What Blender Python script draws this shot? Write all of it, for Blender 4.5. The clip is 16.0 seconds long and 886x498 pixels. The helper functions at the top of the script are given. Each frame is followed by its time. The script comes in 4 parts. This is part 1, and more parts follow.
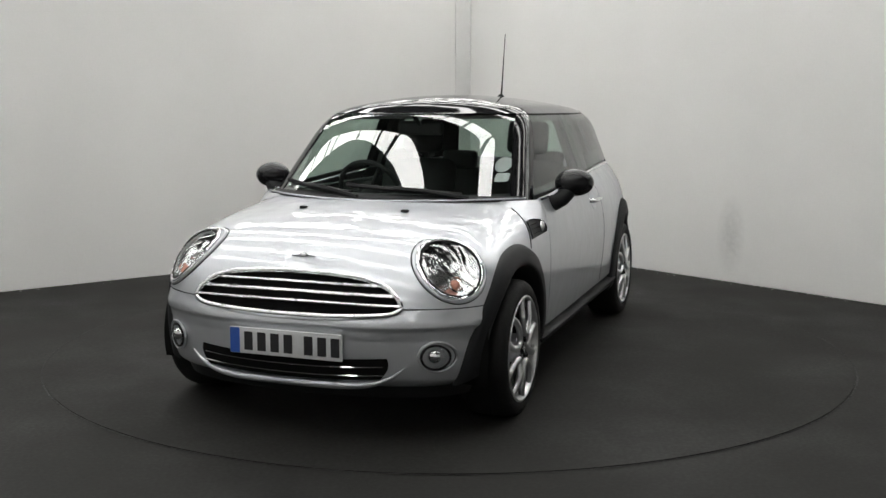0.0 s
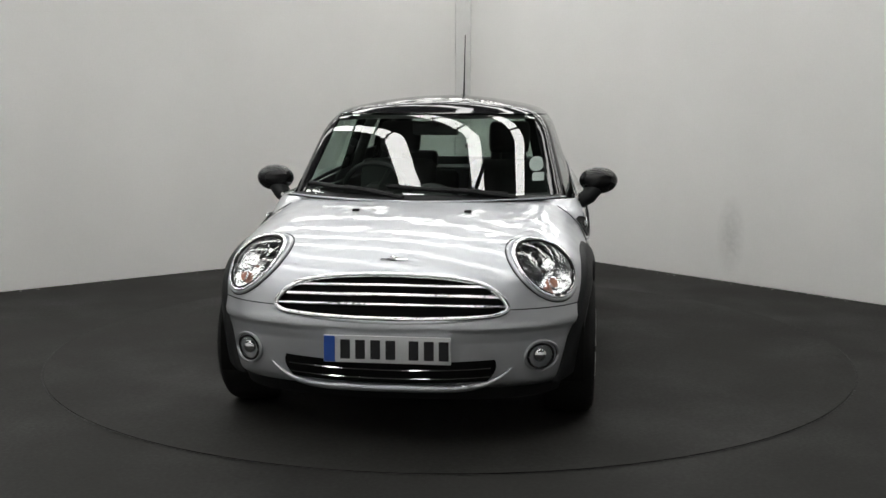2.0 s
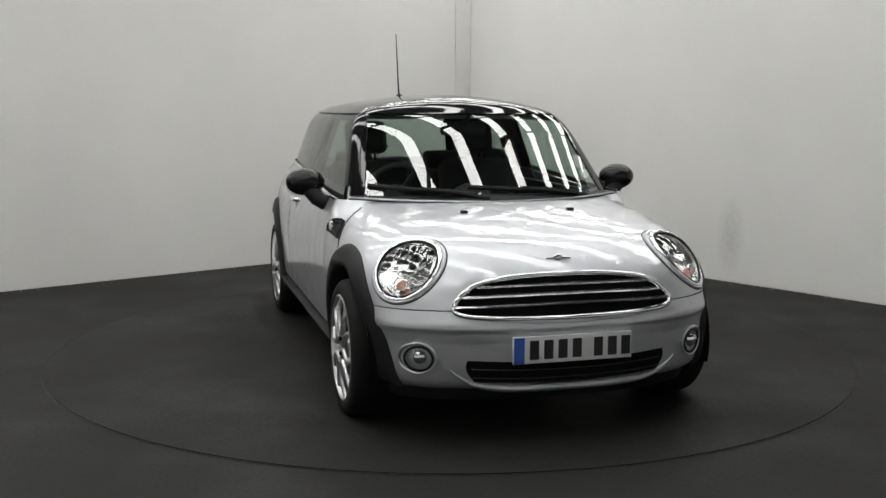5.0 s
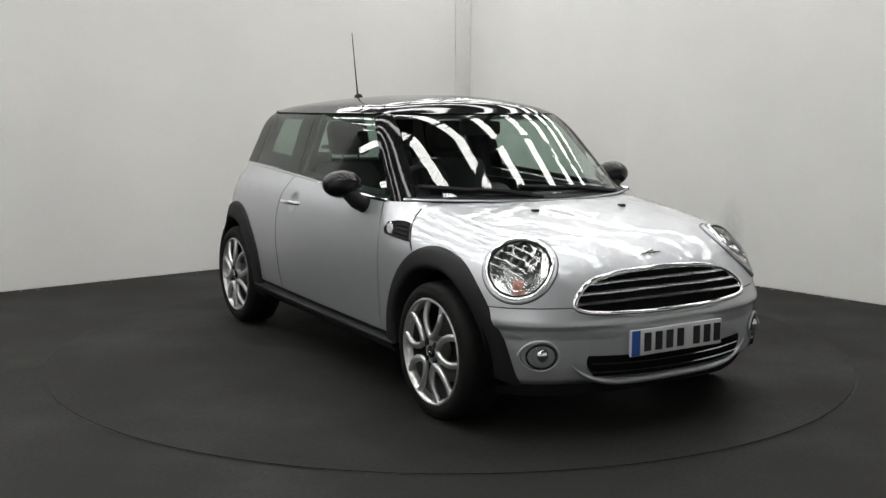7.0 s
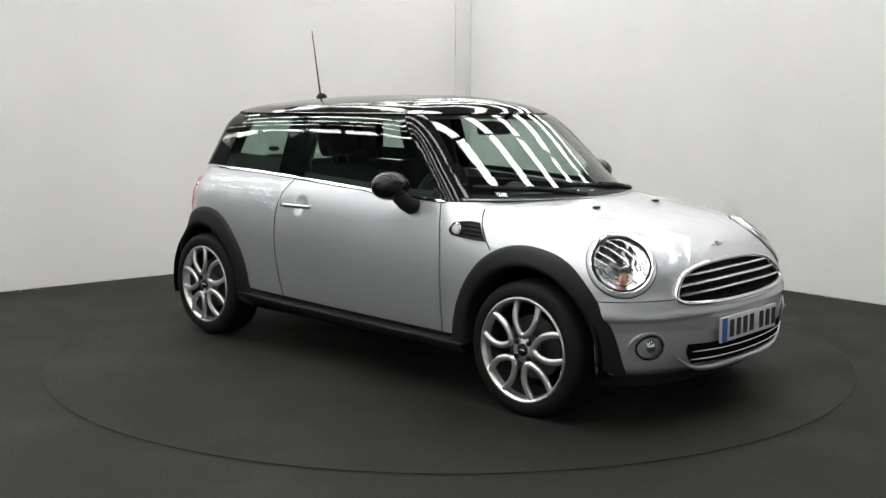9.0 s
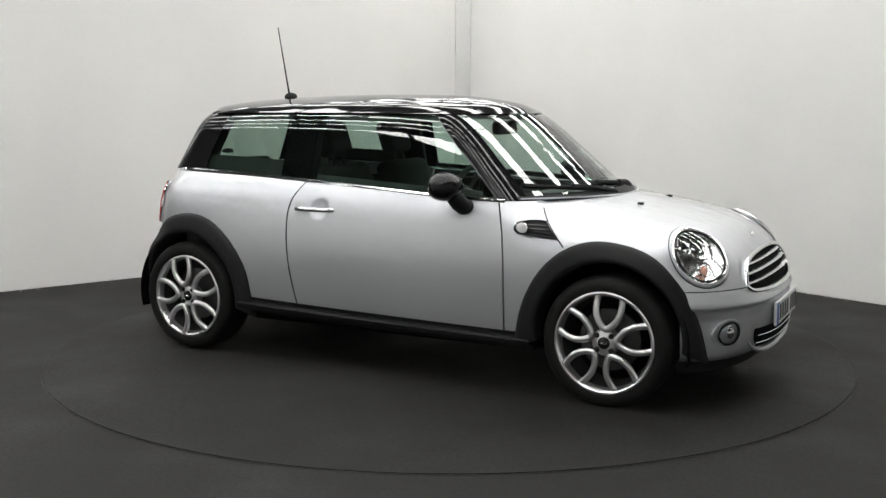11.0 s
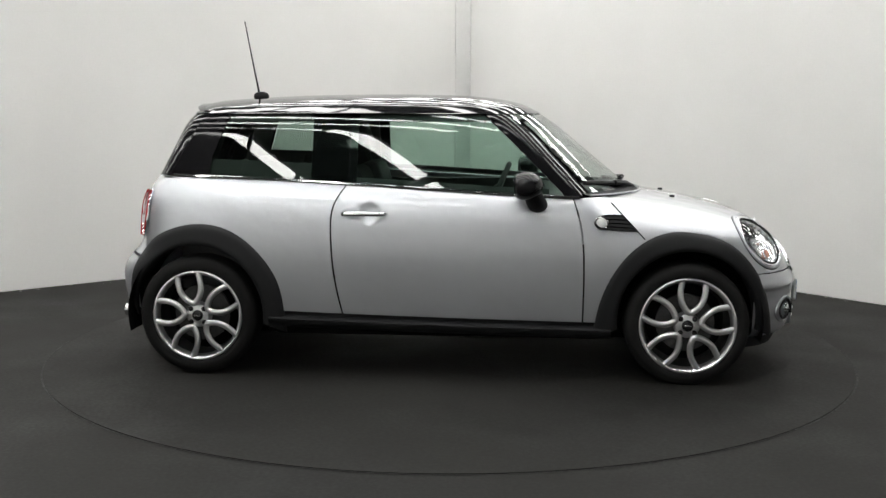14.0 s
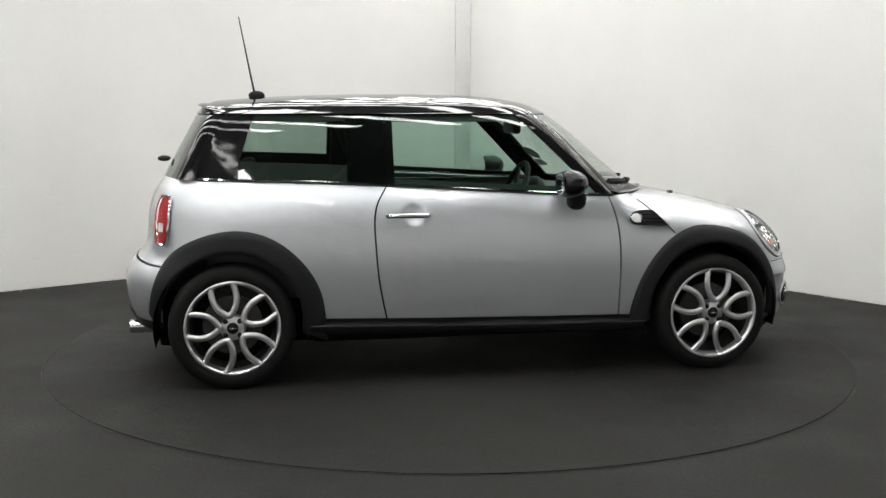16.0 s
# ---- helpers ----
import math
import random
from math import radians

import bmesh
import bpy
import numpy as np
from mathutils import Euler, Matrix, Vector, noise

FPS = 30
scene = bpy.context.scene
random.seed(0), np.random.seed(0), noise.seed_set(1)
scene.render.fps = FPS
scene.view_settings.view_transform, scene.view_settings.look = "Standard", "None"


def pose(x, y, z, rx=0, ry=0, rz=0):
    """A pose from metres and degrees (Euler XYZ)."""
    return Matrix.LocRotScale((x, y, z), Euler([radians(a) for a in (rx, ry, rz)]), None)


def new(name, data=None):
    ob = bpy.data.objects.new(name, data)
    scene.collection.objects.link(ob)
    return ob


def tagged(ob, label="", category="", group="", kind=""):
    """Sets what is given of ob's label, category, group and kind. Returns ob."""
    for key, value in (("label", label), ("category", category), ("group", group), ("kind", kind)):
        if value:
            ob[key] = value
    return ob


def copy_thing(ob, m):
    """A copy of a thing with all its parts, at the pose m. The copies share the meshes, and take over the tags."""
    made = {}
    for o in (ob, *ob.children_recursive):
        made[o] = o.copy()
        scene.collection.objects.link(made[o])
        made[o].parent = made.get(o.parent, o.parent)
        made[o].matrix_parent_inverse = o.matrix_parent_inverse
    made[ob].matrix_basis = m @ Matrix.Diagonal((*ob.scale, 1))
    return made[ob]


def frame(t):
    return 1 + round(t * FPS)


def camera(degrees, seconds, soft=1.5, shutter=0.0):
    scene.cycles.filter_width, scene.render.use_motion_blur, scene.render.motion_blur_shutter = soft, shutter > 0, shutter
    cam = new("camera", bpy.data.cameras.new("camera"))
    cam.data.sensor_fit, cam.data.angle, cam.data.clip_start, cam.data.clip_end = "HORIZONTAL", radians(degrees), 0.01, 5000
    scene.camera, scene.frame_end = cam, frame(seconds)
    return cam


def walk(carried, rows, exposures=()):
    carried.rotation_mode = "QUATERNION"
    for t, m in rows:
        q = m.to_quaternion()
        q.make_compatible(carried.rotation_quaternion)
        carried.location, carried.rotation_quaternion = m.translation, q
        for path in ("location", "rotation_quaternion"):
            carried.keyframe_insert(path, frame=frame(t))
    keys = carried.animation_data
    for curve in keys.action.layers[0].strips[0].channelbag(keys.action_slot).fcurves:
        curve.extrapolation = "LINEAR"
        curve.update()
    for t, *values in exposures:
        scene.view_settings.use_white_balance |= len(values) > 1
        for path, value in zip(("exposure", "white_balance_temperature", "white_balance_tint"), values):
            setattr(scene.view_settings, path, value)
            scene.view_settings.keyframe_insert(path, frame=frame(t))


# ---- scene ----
# Still camera on a stand; the world's origin is the turntable's axis on the floor.
cam = camera(45.9, 16.0, soft=1.5)
EYE = (-0.0345, -6.001, 1.367)
STAND = Matrix.Translation(EYE) @ pose(0, 0, 0, 90 - 7.713, 0, 0) @ pose(0, 0, 0, 0, 0, 0.08)
walk(cam, [(0, STAND), (16, STAND)],
     exposures=[(0, -0.32), (1.5, -0.42), (4, -0.52), (5.2, -0.42), (6.5, -0.31), (7, -0.26), (8, -0.13), (9, 0.03), (12, -0.01), (14.5, 0.02), (16, 0.17)])


# ---------- light: rows of long strip lights under a hall roof, and a faint rest of daylight ----------
sky = bpy.data.worlds.new("hall_air")
scene.world = sky
sky.use_nodes = True
sky.node_tree.nodes["Background"].inputs[0].default_value = (0.9, 1.0, 0.97, 1)
sky.node_tree.nodes["Background"].inputs[1].default_value = 0.05
STRIP_GLOW = 11.1


# ---------- materials ----------
def material(name, colour, rough=0.5, metal=0.0, grain=0.0, scale=40.0, bump=0.0, coat=0.0, spread=0.0, wide=1.5, wave=0.0, sheen=0.5):
    """Principled surface with colour variation at two scales, roughness wear and fine relief."""
    m = bpy.data.materials.new(name)
    m.use_nodes = True
    tree = m.node_tree
    b = tree.nodes["Principled BSDF"]
    b.inputs["Base Color"].default_value = (*colour, 1)
    b.inputs["Roughness"].default_value = rough
    b.inputs["Metallic"].default_value = metal
    b.inputs["Coat Weight"].default_value = coat
    b.inputs["Coat Roughness"].default_value = 0.05
    b.inputs["Coat IOR"].default_value = 1.5
    b.inputs["Specular IOR Level"].default_value = sheen
    if not (grain or spread or bump):
        return m
    place = tree.nodes.new("ShaderNodeTexCoord")
    fine = tree.nodes.new("ShaderNodeTexNoise")
    fine.inputs["Scale"].default_value = scale
    fine.inputs["Detail"].default_value = 6
    broad = tree.nodes.new("ShaderNodeTexNoise")
    broad.inputs["Scale"].default_value = wide
    broad.inputs["Detail"].default_value = 4
    tree.links.new(place.outputs["Object"], fine.inputs["Vector"])
    tree.links.new(place.outputs["Object"], broad.inputs["Vector"])
    total = None
    for tex, amount in ((fine, grain), (broad, spread)):
        gain = tree.nodes.new("ShaderNodeMapRange")
        gain.inputs["From Min"].default_value, gain.inputs["From Max"].default_value = 0.3, 0.7
        gain.inputs["To Min"].default_value, gain.inputs["To Max"].default_value = 1 - amount, 1 + amount
        tree.links.new(tex.outputs["Fac"], gain.inputs["Value"])
        if total is None:
            total = gain.outputs[0]
        else:
            both = tree.nodes.new("ShaderNodeMath")
            both.operation = "MULTIPLY"
            tree.links.new(total, both.inputs[0])
            tree.links.new(gain.outputs[0], both.inputs[1])
            total = both.outputs[0]
    tint = tree.nodes.new("ShaderNodeVectorMath")
    tint.operation = "SCALE"
    tint.inputs[0].default_value = colour
    tree.links.new(total, tint.inputs["Scale"])
    tree.links.new(tint.outputs[0], b.inputs["Base Color"])
    worn = tree.nodes.new("ShaderNodeMath")
    worn.operation = "MULTIPLY"
    worn.inputs[1].default_value = rough
    tree.links.new(total, worn.inputs[0])
    tree.links.new(worn.outputs[0], b.inputs["Roughness"])
    if bump:
        relief = tree.nodes.new("ShaderNodeBump")
        relief.inputs["Strength"].default_value = bump
        relief.inputs["Distance"].default_value = 0.004
        tree.links.new(fine.outputs["Fac"], relief.inputs["Height"])
        tree.links.new(relief.outputs[0], b.inputs["Normal"])
    if wave:
        ripple = tree.nodes.new("ShaderNodeTexNoise")
        ripple.inputs["Scale"].default_value = 8.5
        ripple.inputs["Detail"].default_value = 1.5
        tree.links.new(place.outputs["Object"], ripple.inputs["Vector"])
        swell = tree.nodes.new("ShaderNodeBump")
        swell.inputs["Strength"].default_value = 1.0
        swell.inputs["Distance"].default_value = wave
        tree.links.new(ripple.outputs["Fac"], swell.inputs["Height"])
        tree.links.new(swell.outputs[0], b.inputs["Normal"])
        tree.links.new(swell.outputs[0], b.inputs["Coat Normal"])
    return m


def glass(name, tint, gloss=1.0):
    """A thin pane: tinted see-through with mirror gloss that grows to the edge."""
    m = bpy.data.materials.new(name)
    m.use_nodes = True
    tree = m.node_tree
    tree.nodes.remove(tree.nodes["Principled BSDF"])
    clear = tree.nodes.new("ShaderNodeBsdfTransparent")
    clear.inputs[0].default_value = (*tint, 1)
    shine = tree.nodes.new("ShaderNodeBsdfGlossy")
    shine.inputs["Roughness"].default_value = 0.01
    # gloss rises towards a grazing view, alike from both sides of the pane
    edge = tree.nodes.new("ShaderNodeLayerWeight")
    edge.inputs["Blend"].default_value = 0.5
    steep = tree.nodes.new("ShaderNodeMath")
    steep.operation = "POWER"
    steep.inputs[1].default_value = 4.6
    scale = tree.nodes.new("ShaderNodeMath")
    scale.operation = "MULTIPLY_ADD"
    scale.use_clamp = True
    scale.inputs[1].default_value = 0.9
    scale.inputs[2].default_value = 0.05 * gloss
    mix = tree.nodes.new("ShaderNodeMixShader")
    tree.links.new(edge.outputs["Facing"], steep.inputs[0])
    tree.links.new(steep.outputs[0], scale.inputs[0])
    tree.links.new(scale.outputs[0], mix.inputs[0])
    tree.links.new(clear.outputs[0], mix.inputs[1])
    tree.links.new(shine.outputs[0], mix.inputs[2])
    tree.links.new(mix.outputs[0], tree.nodes["Material Output"].inputs[0])
    return m


def glow(name, colour, strength):
    m = bpy.data.materials.new(name)
    m.use_nodes = True
    b = m.node_tree.nodes["Principled BSDF"]
    b.inputs["Base Color"].default_value = (0.8, 0.8, 0.8, 1)
    b.inputs["Emission Color"].default_value = (*colour, 1)
    b.inputs["Emission Strength"].default_value = strength
    return m


PAINT = material("silver_metallic_paint", (0.54, 0.557, 0.585), 0.43, 0.78, grain=0.03, scale=900, spread=0.02, coat=1.0, wave=0.0036)
GLOSS_BLACK = material("gloss_black_paint", (0.010, 0.010, 0.011), 0.05, 0, grain=0.05, scale=60, spread=0.05, wave=0.0014, sheen=0.32)
PLASTIC = material("black_grained_plastic", (0.0115, 0.012, 0.013), 0.6, 0, grain=0.15, scale=300, spread=0.12, bump=0.25, sheen=0.22)
DARK = material("dark_underside", (0.005, 0.005, 0.005), 0.9, 0, grain=0.2, scale=30, spread=0.2, sheen=0.1)
CHROME = material("chrome", (0.82, 0.83, 0.84), 0.06, 1.0, grain=0.03, scale=80, spread=0.03)
BRIGHT = material("satin_bright_metal", (0.86, 0.86, 0.87), 0.22, 1.0, grain=0.05, scale=80, spread=0.04)
ALLOY = material("silver_alloy", (0.72, 0.72, 0.73), 0.31, 0.95, grain=0.04, scale=120, spread=0.05)
DARK_METAL = material("brake_iron", (0.09, 0.09, 0.09), 0.45, 0.8, grain=0.2, scale=90, spread=0.2)
RUBBER = material("tyre_rubber", (0.008, 0.008, 0.008), 0.7, 0, grain=0.2, scale=120, spread=0.15, bump=0.2, sheen=0.2)
FABRIC = material("charcoal_seat_cloth", (0.036, 0.038, 0.038), 0.9, 0, grain=0.25, scale=350, spread=0.15, bump=0.3)
TRIM = material("dark_cabin_plastic", (0.034, 0.036, 0.036), 0.6, 0, grain=0.15, scale=200, spread=0.1)
LINING = material("pale_roof_lining", (0.30, 0.31, 0.30), 0.9, 0, grain=0.1, scale=300, spread=0.05)
GLASS = glass("green_tinted_glass", (0.63, 0.77, 0.70), 1.8)
SCREEN_GLASS = glass("clear_windscreen_glass", (0.82, 0.88, 0.85), 2.3)
DARK_GLASS = glass("dark_tinted_glass", (0.52, 0.62, 0.565), 1.9)
CLEAR = glass("lamp_glass", (0.95, 0.96, 0.96), 1.2)
REFLECTOR = material("lamp_reflector", (0.84, 0.84, 0.84), 0.22, 1.0, grain=0.12, scale=45, spread=0.08)
AMBER = material("amber_bulb", (0.75, 0.36, 0.27), 0.25, 0, grain=0.1, scale=90, spread=0.1, coat=0.6)
RED = material("red_lamp_glass", (0.45, 0.02, 0.025), 0.15, 0, grain=0.1, scale=90, spread=0.1, coat=1.0)
WHITE_LENS = material("white_lens", (0.85, 0.86, 0.86), 0.2, 0, grain=0.06, scale=90, spread=0.05, coat=1.0)
PLATE = material("white_plate_sheeting", (0.62, 0.63, 0.64), 0.4, 0, grain=0.05, scale=200, spread=0.04)
PLATE_BLUE = material("blue_plate_band", (0.03, 0.10, 0.42), 0.4, 0, grain=0.06, scale=200, spread=0.05)
INK = material("black_plate_ink", (0.012, 0.012, 0.014), 0.5, 0, grain=0.1, scale=200, spread=0.05)
WALL = material("white_painted_wall", (0.78, 0.775, 0.76), 0.75, 0, grain=0.015, scale=60, spread=0.04, bump=0.12, wide=0.8)
FLOOR = material("dark_grey_floor_paint", (0.0195, 0.0193, 0.0181), 0.7, 0, grain=0.10, scale=55, spread=0.30, bump=0.05, wide=0.9, sheen=0.12)
SEAM = material("black_seam", (0.005, 0.005, 0.005), 0.8, 0, grain=0.2, scale=40, spread=0.2)
ROOFING = material("dark_roof_sheeting", (0.045, 0.045, 0.045), 0.8, 0, grain=0.1, scale=20, spread=0.15)
def wall_with_smudge(x, z, wide, high):
    """The wall's paint with one soft grey rub mark at (x, z) along it."""
    m = WALL.copy()
    m.name = "white_painted_wall_rubbed"
    tree = m.node_tree
    b = tree.nodes["Principled BSDF"]
    source = b.inputs["Base Color"].links[0].from_socket
    place = tree.nodes.new("ShaderNodeTexCoord")
    fit = tree.nodes.new("ShaderNodeMapping")
    fit.vector_type = "TEXTURE"
    fit.inputs["Location"].default_value = (x, 0, z)
    fit.inputs["Scale"].default_value = (wide, 1, high)
    ball = tree.nodes.new("ShaderNodeTexGradient")
    ball.gradient_type = "SPHERICAL"
    streak = tree.nodes.new("ShaderNodeTexNoise")
    streak.inputs["Scale"].default_value = 22
    weight = tree.nodes.new("ShaderNodeMath")
    weight.operation = "MULTIPLY"
    half = tree.nodes.new("ShaderNodeMath")
    half.operation = "MULTIPLY"
    half.inputs[1].default_value = 0.8
    mix = tree.nodes.new("ShaderNodeMix")
    mix.data_type = "RGBA"
    mix.inputs["B"].default_value = (0.36, 0.36, 0.35, 1)
    tree.links.new(place.outputs["Object"], fit.inputs["Vector"])
    tree.links.new(place.outputs["Object"], streak.inputs["Vector"])
    tree.links.new(fit.outputs[0], ball.inputs[0])
    tree.links.new(ball.outputs["Fac"], weight.inputs[0])
    tree.links.new(streak.outputs["Fac"], weight.inputs[1])
    tree.links.new(weight.outputs[0], half.inputs[0])
    tree.links.new(half.outputs[0], mix.inputs["Factor"])
    tree.links.new(source, mix.inputs["A"])
    tree.links.new(mix.outputs["Result"], b.inputs["Base Color"])
    return m


RUBBED_WALL = wall_with_smudge(3.11, 0.36, 0.14, 0.34)
# a little greyer than the walls: the corner's shade put into the colour
CORNER_SHADE = material("corner_shade_grey", (0.70, 0.70, 0.69), 0.7, 0, grain=0.02, scale=60, spread=0.05)
FLAKE = material("pale_paint_flakes", (0.55, 0.54, 0.51), 0.8, 0, grain=0.2, scale=90, spread=0.1)
HALL_WALL = material("grey_hall_wall", (0.40, 0.40, 0.40), 0.8, 0, grain=0.06, scale=20, spread=0.1)
STEEL = material("painted_roof_steel", (0.05, 0.05, 0.05), 0.6, 0.2, grain=0.1, scale=30, spread=0.1)
TUBE = glow("strip_light_diffuser", (1.0, 0.995, 0.965), STRIP_GLOW)


# ---------- mesh helpers ----------
def mesh_object(name, bm, m, parent=None, crease=38):
    bm.normal_update()
    for f in bm.faces:
        f.smooth = True
    for e in bm.edges:
        if len(e.link_faces) == 2 and e.calc_face_angle(0) > radians(crease):
            e.smooth = False
    data = bpy.data.meshes.new(name)
    bm.to_mesh(data)
    bm.free()
    data.materials.append(m)
    ob = new(name, data)
    ob.parent = parent
    return ob


def part(name, bm, m, parent, label="", crease=38):
    ob = mesh_object(name, bm, m, parent, crease)
    return tagged(ob, label) if label else ob


def sheet(points, keep=None, rim=0.0, flip=False):
    """A bmesh from a grid of points (rows, columns, 3); keep drops faces by their centre; rim turns its border in by that depth."""
    p = np.asarray(points, float)
    if rim:
        du, dv = np.gradient(p, axis=0), np.gradient(p, axis=1)
        n = np.cross(du, dv)
        n /= np.maximum(np.linalg.norm(n, axis=2, keepdims=True), 1e-9)
        inner = p + n * (rim if flip else -rim)
        q = np.empty((p.shape[0] + 2, p.shape[1] + 2, 3))
        q[1:-1, 1:-1] = p
        q[0, 1:-1], q[-1, 1:-1], q[1:-1, 0], q[1:-1, -1] = inner[0], inner[-1], inner[:, 0], inner[:, -1]
        q[0, 0], q[0, -1], q[-1, 0], q[-1, -1] = inner[0, 0], inner[0, -1], inner[-1, 0], inner[-1, -1]
        p = q
    rows, cols = p.shape[:2]
    bm = bmesh.new()
    vs = [[bm.verts.new(p[i, j]) for j in range(cols)] for i in range(rows)]
    for i in range(rows - 1):
        for j in range(cols - 1):
            four = [vs[i][j], vs[i + 1][j], vs[i + 1][j + 1], vs[i][j + 1]]
            if keep is not None:
                c = sum((v.co for v in four), Vector()) / 4
                if not keep(c):
                    continue
            bm.faces.new(four[::-1] if flip else four)
    bmesh.ops.remove_doubles(bm, verts=bm.verts, dist=1e-5)
    for v in [v for v in bm.verts if not v.link_faces]:
        bm.verts.remove(v)
    return bm


def mirrored(bm):
    """The same bmesh with its other half across y = 0, seams joined."""
    half = bm.copy()
    for v in half.verts:
        v.co.y = -v.co.y
    bmesh.ops.reverse_faces(half, faces=half.faces)
    return merge(bm, half)


def merge(*bms):
    data = bpy.data.meshes.new("joined")
    total = bmesh.new()
    for b in bms:
        b.to_mesh(data)
        total.from_mesh(data)
        b.free()
    bpy.data.meshes.remove(data)
    bmesh.ops.remove_doubles(total, verts=total.verts, dist=1e-4)
    return total


def other_side(bm):
    half = bm.copy()
    for v in half.verts:
        v.co.y = -v.co.y
    bmesh.ops.reverse_faces(half, faces=half.faces)
    return half


def pair(name, bm, m, parent, label="", crease=38):
    """The same part on the right and, mirrored, on the left of the car."""
    left = other_side(bm)
    return part(name, bm, m, parent, label, crease), part(name, left, m, parent, label, crease)


def tube(points, r, closed=False, n=10, squash=(1, 1), caps=True):
    """A rod swept along points; r a radius or one for each point; squash scales its width and height."""
    p = [Vector(q) for q in points]
    count = len(p)
    bm = bmesh.new()
    rings = []
    up = Vector((0, 0, 1))
    for i in range(count):
        a = p[(i - 1) % count] if closed or i else p[0]
        b = p[(i + 1) % count] if closed or i < count - 1 else p[-1]
        way = (b - a).normalized()
        side = way.cross(up)
        if side.length < 0.05:
            side = way.cross(Vector((1, 0, 0)))
        side.normalize()
        top = side.cross(way)
        size = r[i] if isinstance(r, (list, tuple)) else r
        rings.append([bm.verts.new(p[i] + side * (math.cos(k * math.tau / n) * size * squash[0]) + top * (math.sin(k * math.tau / n) * size * squash[1])) for k in range(n)])
    for i in range(count if closed else count - 1):
        one, two = rings[i], rings[(i + 1) % count]
        for k in range(n):
            bm.faces.new((one[k], one[(k + 1) % n], two[(k + 1) % n], two[k]))
    if caps and not closed:
        bm.faces.new(rings[0][::-1])
        bm.faces.new(rings[-1])
    bmesh.ops.recalc_face_normals(bm, faces=bm.faces)
    return bm


def lathe(profile, n=64, axis_y=True):
    """A body turned about the y axis from (radius, y) pairs."""
    bm = bmesh.new()
    rings = [[bm.verts.new((r * math.cos(k * math.tau / n), y, r * math.sin(k * math.tau / n))) for k in range(n)] for r, y in profile]
    for one, two in zip(rings, rings[1:]):
        for k in range(n):
            bm.faces.new((one[k], one[(k + 1) % n], two[(k + 1) % n], two[k]))
    bmesh.ops.remove_doubles(bm, verts=bm.verts, dist=1e-5)
    bmesh.ops.recalc_face_normals(bm, faces=bm.faces)
    return bm


def block(a, b, bevel=0.0, segments=2, m=None):
    """A box from corner a to corner b with rounded edges, moved by m."""
    bm = bmesh.new()
    bmesh.ops.create_cube(bm, size=1)
    for v in bm.verts:
        v.co = [a[i] + (v.co[i] + 0.5) * (b[i] - a[i]) for i in range(3)]
    if bevel:
        bmesh.ops.bevel(bm, geom=bm.edges[:], offset=bevel, segments=segments, profile=0.6, affect="EDGES")
    if m is not None:
        bmesh.ops.transform(bm, matrix=m, verts=bm.verts)
    return bm


def egg(centre, size, rings=14, cols=22, m=None):
    bm = bmesh.new()
    bmesh.ops.create_uvsphere(bm, u_segments=cols, v_segments=rings, radius=1)
    for v in bm.verts:
        v.co = Vector(v.co[i] * size[i] for i in range(3))
    if m is not None:
        bmesh.ops.transform(bm, matrix=m, verts=bm.verts)
    bmesh.ops.translate(bm, vec=centre, verts=bm.verts)
    return bm


def spline(xs, ys):
    """A natural cubic through the pairs, straight beyond its ends."""
    xs, ys = np.array(xs, float), np.array(ys, float)
    n, h = len(xs), np.diff(xs)
    a, rhs = np.eye(n), np.zeros(n)
    for i in range(1, n - 1):
        a[i, i - 1:i + 2] = h[i - 1], 2 * (h[i - 1] + h[i]), h[i]
        rhs[i] = 6 * ((ys[i + 1] - ys[i]) / h[i] - (ys[i] - ys[i - 1]) / h[i - 1])
    c = np.linalg.solve(a, rhs)

    def value(x):
        x = np.asarray(x, float)
        q = np.clip(x, xs[0], xs[-1])
        i = np.clip(np.searchsorted(xs, q) - 1, 0, n - 2)
        lo, hi = q - xs[i], xs[i + 1] - q
        y = (c[i] * hi ** 3 + c[i + 1] * lo ** 3) / (6 * h[i]) + (ys[i] / h[i] - c[i] * h[i] / 6) * hi + (ys[i + 1] / h[i] - c[i + 1] * h[i] / 6) * lo
        first = (ys[1] - ys[0]) / h[0] - c[1] * h[0] / 6
        last = (ys[-1] - ys[-2]) / h[-1] + c[-2] * h[-1] / 6
        return y + np.minimum(x - xs[0], 0) * first + np.maximum(x - xs[-1], 0) * last
    return value


def smax(a, b, k):
    h = np.clip(0.5 + 0.5 * (a - b) / k, 0, 1)
    return b + (a - b) * h + k * h * (1 - h)


# ---------- the hall ----------
CORNER = (0.235, 4.56)
LEFT_TURN, RIGHT_TURN = 39.1, -50.1


def structure(name, bm, m, label, where=None, crease=38):
    ob = mesh_object(name, bm, m, None, crease)
    if where is not None:
        ob.matrix_world = where
    return tagged(ob, label, "building", kind="structure")


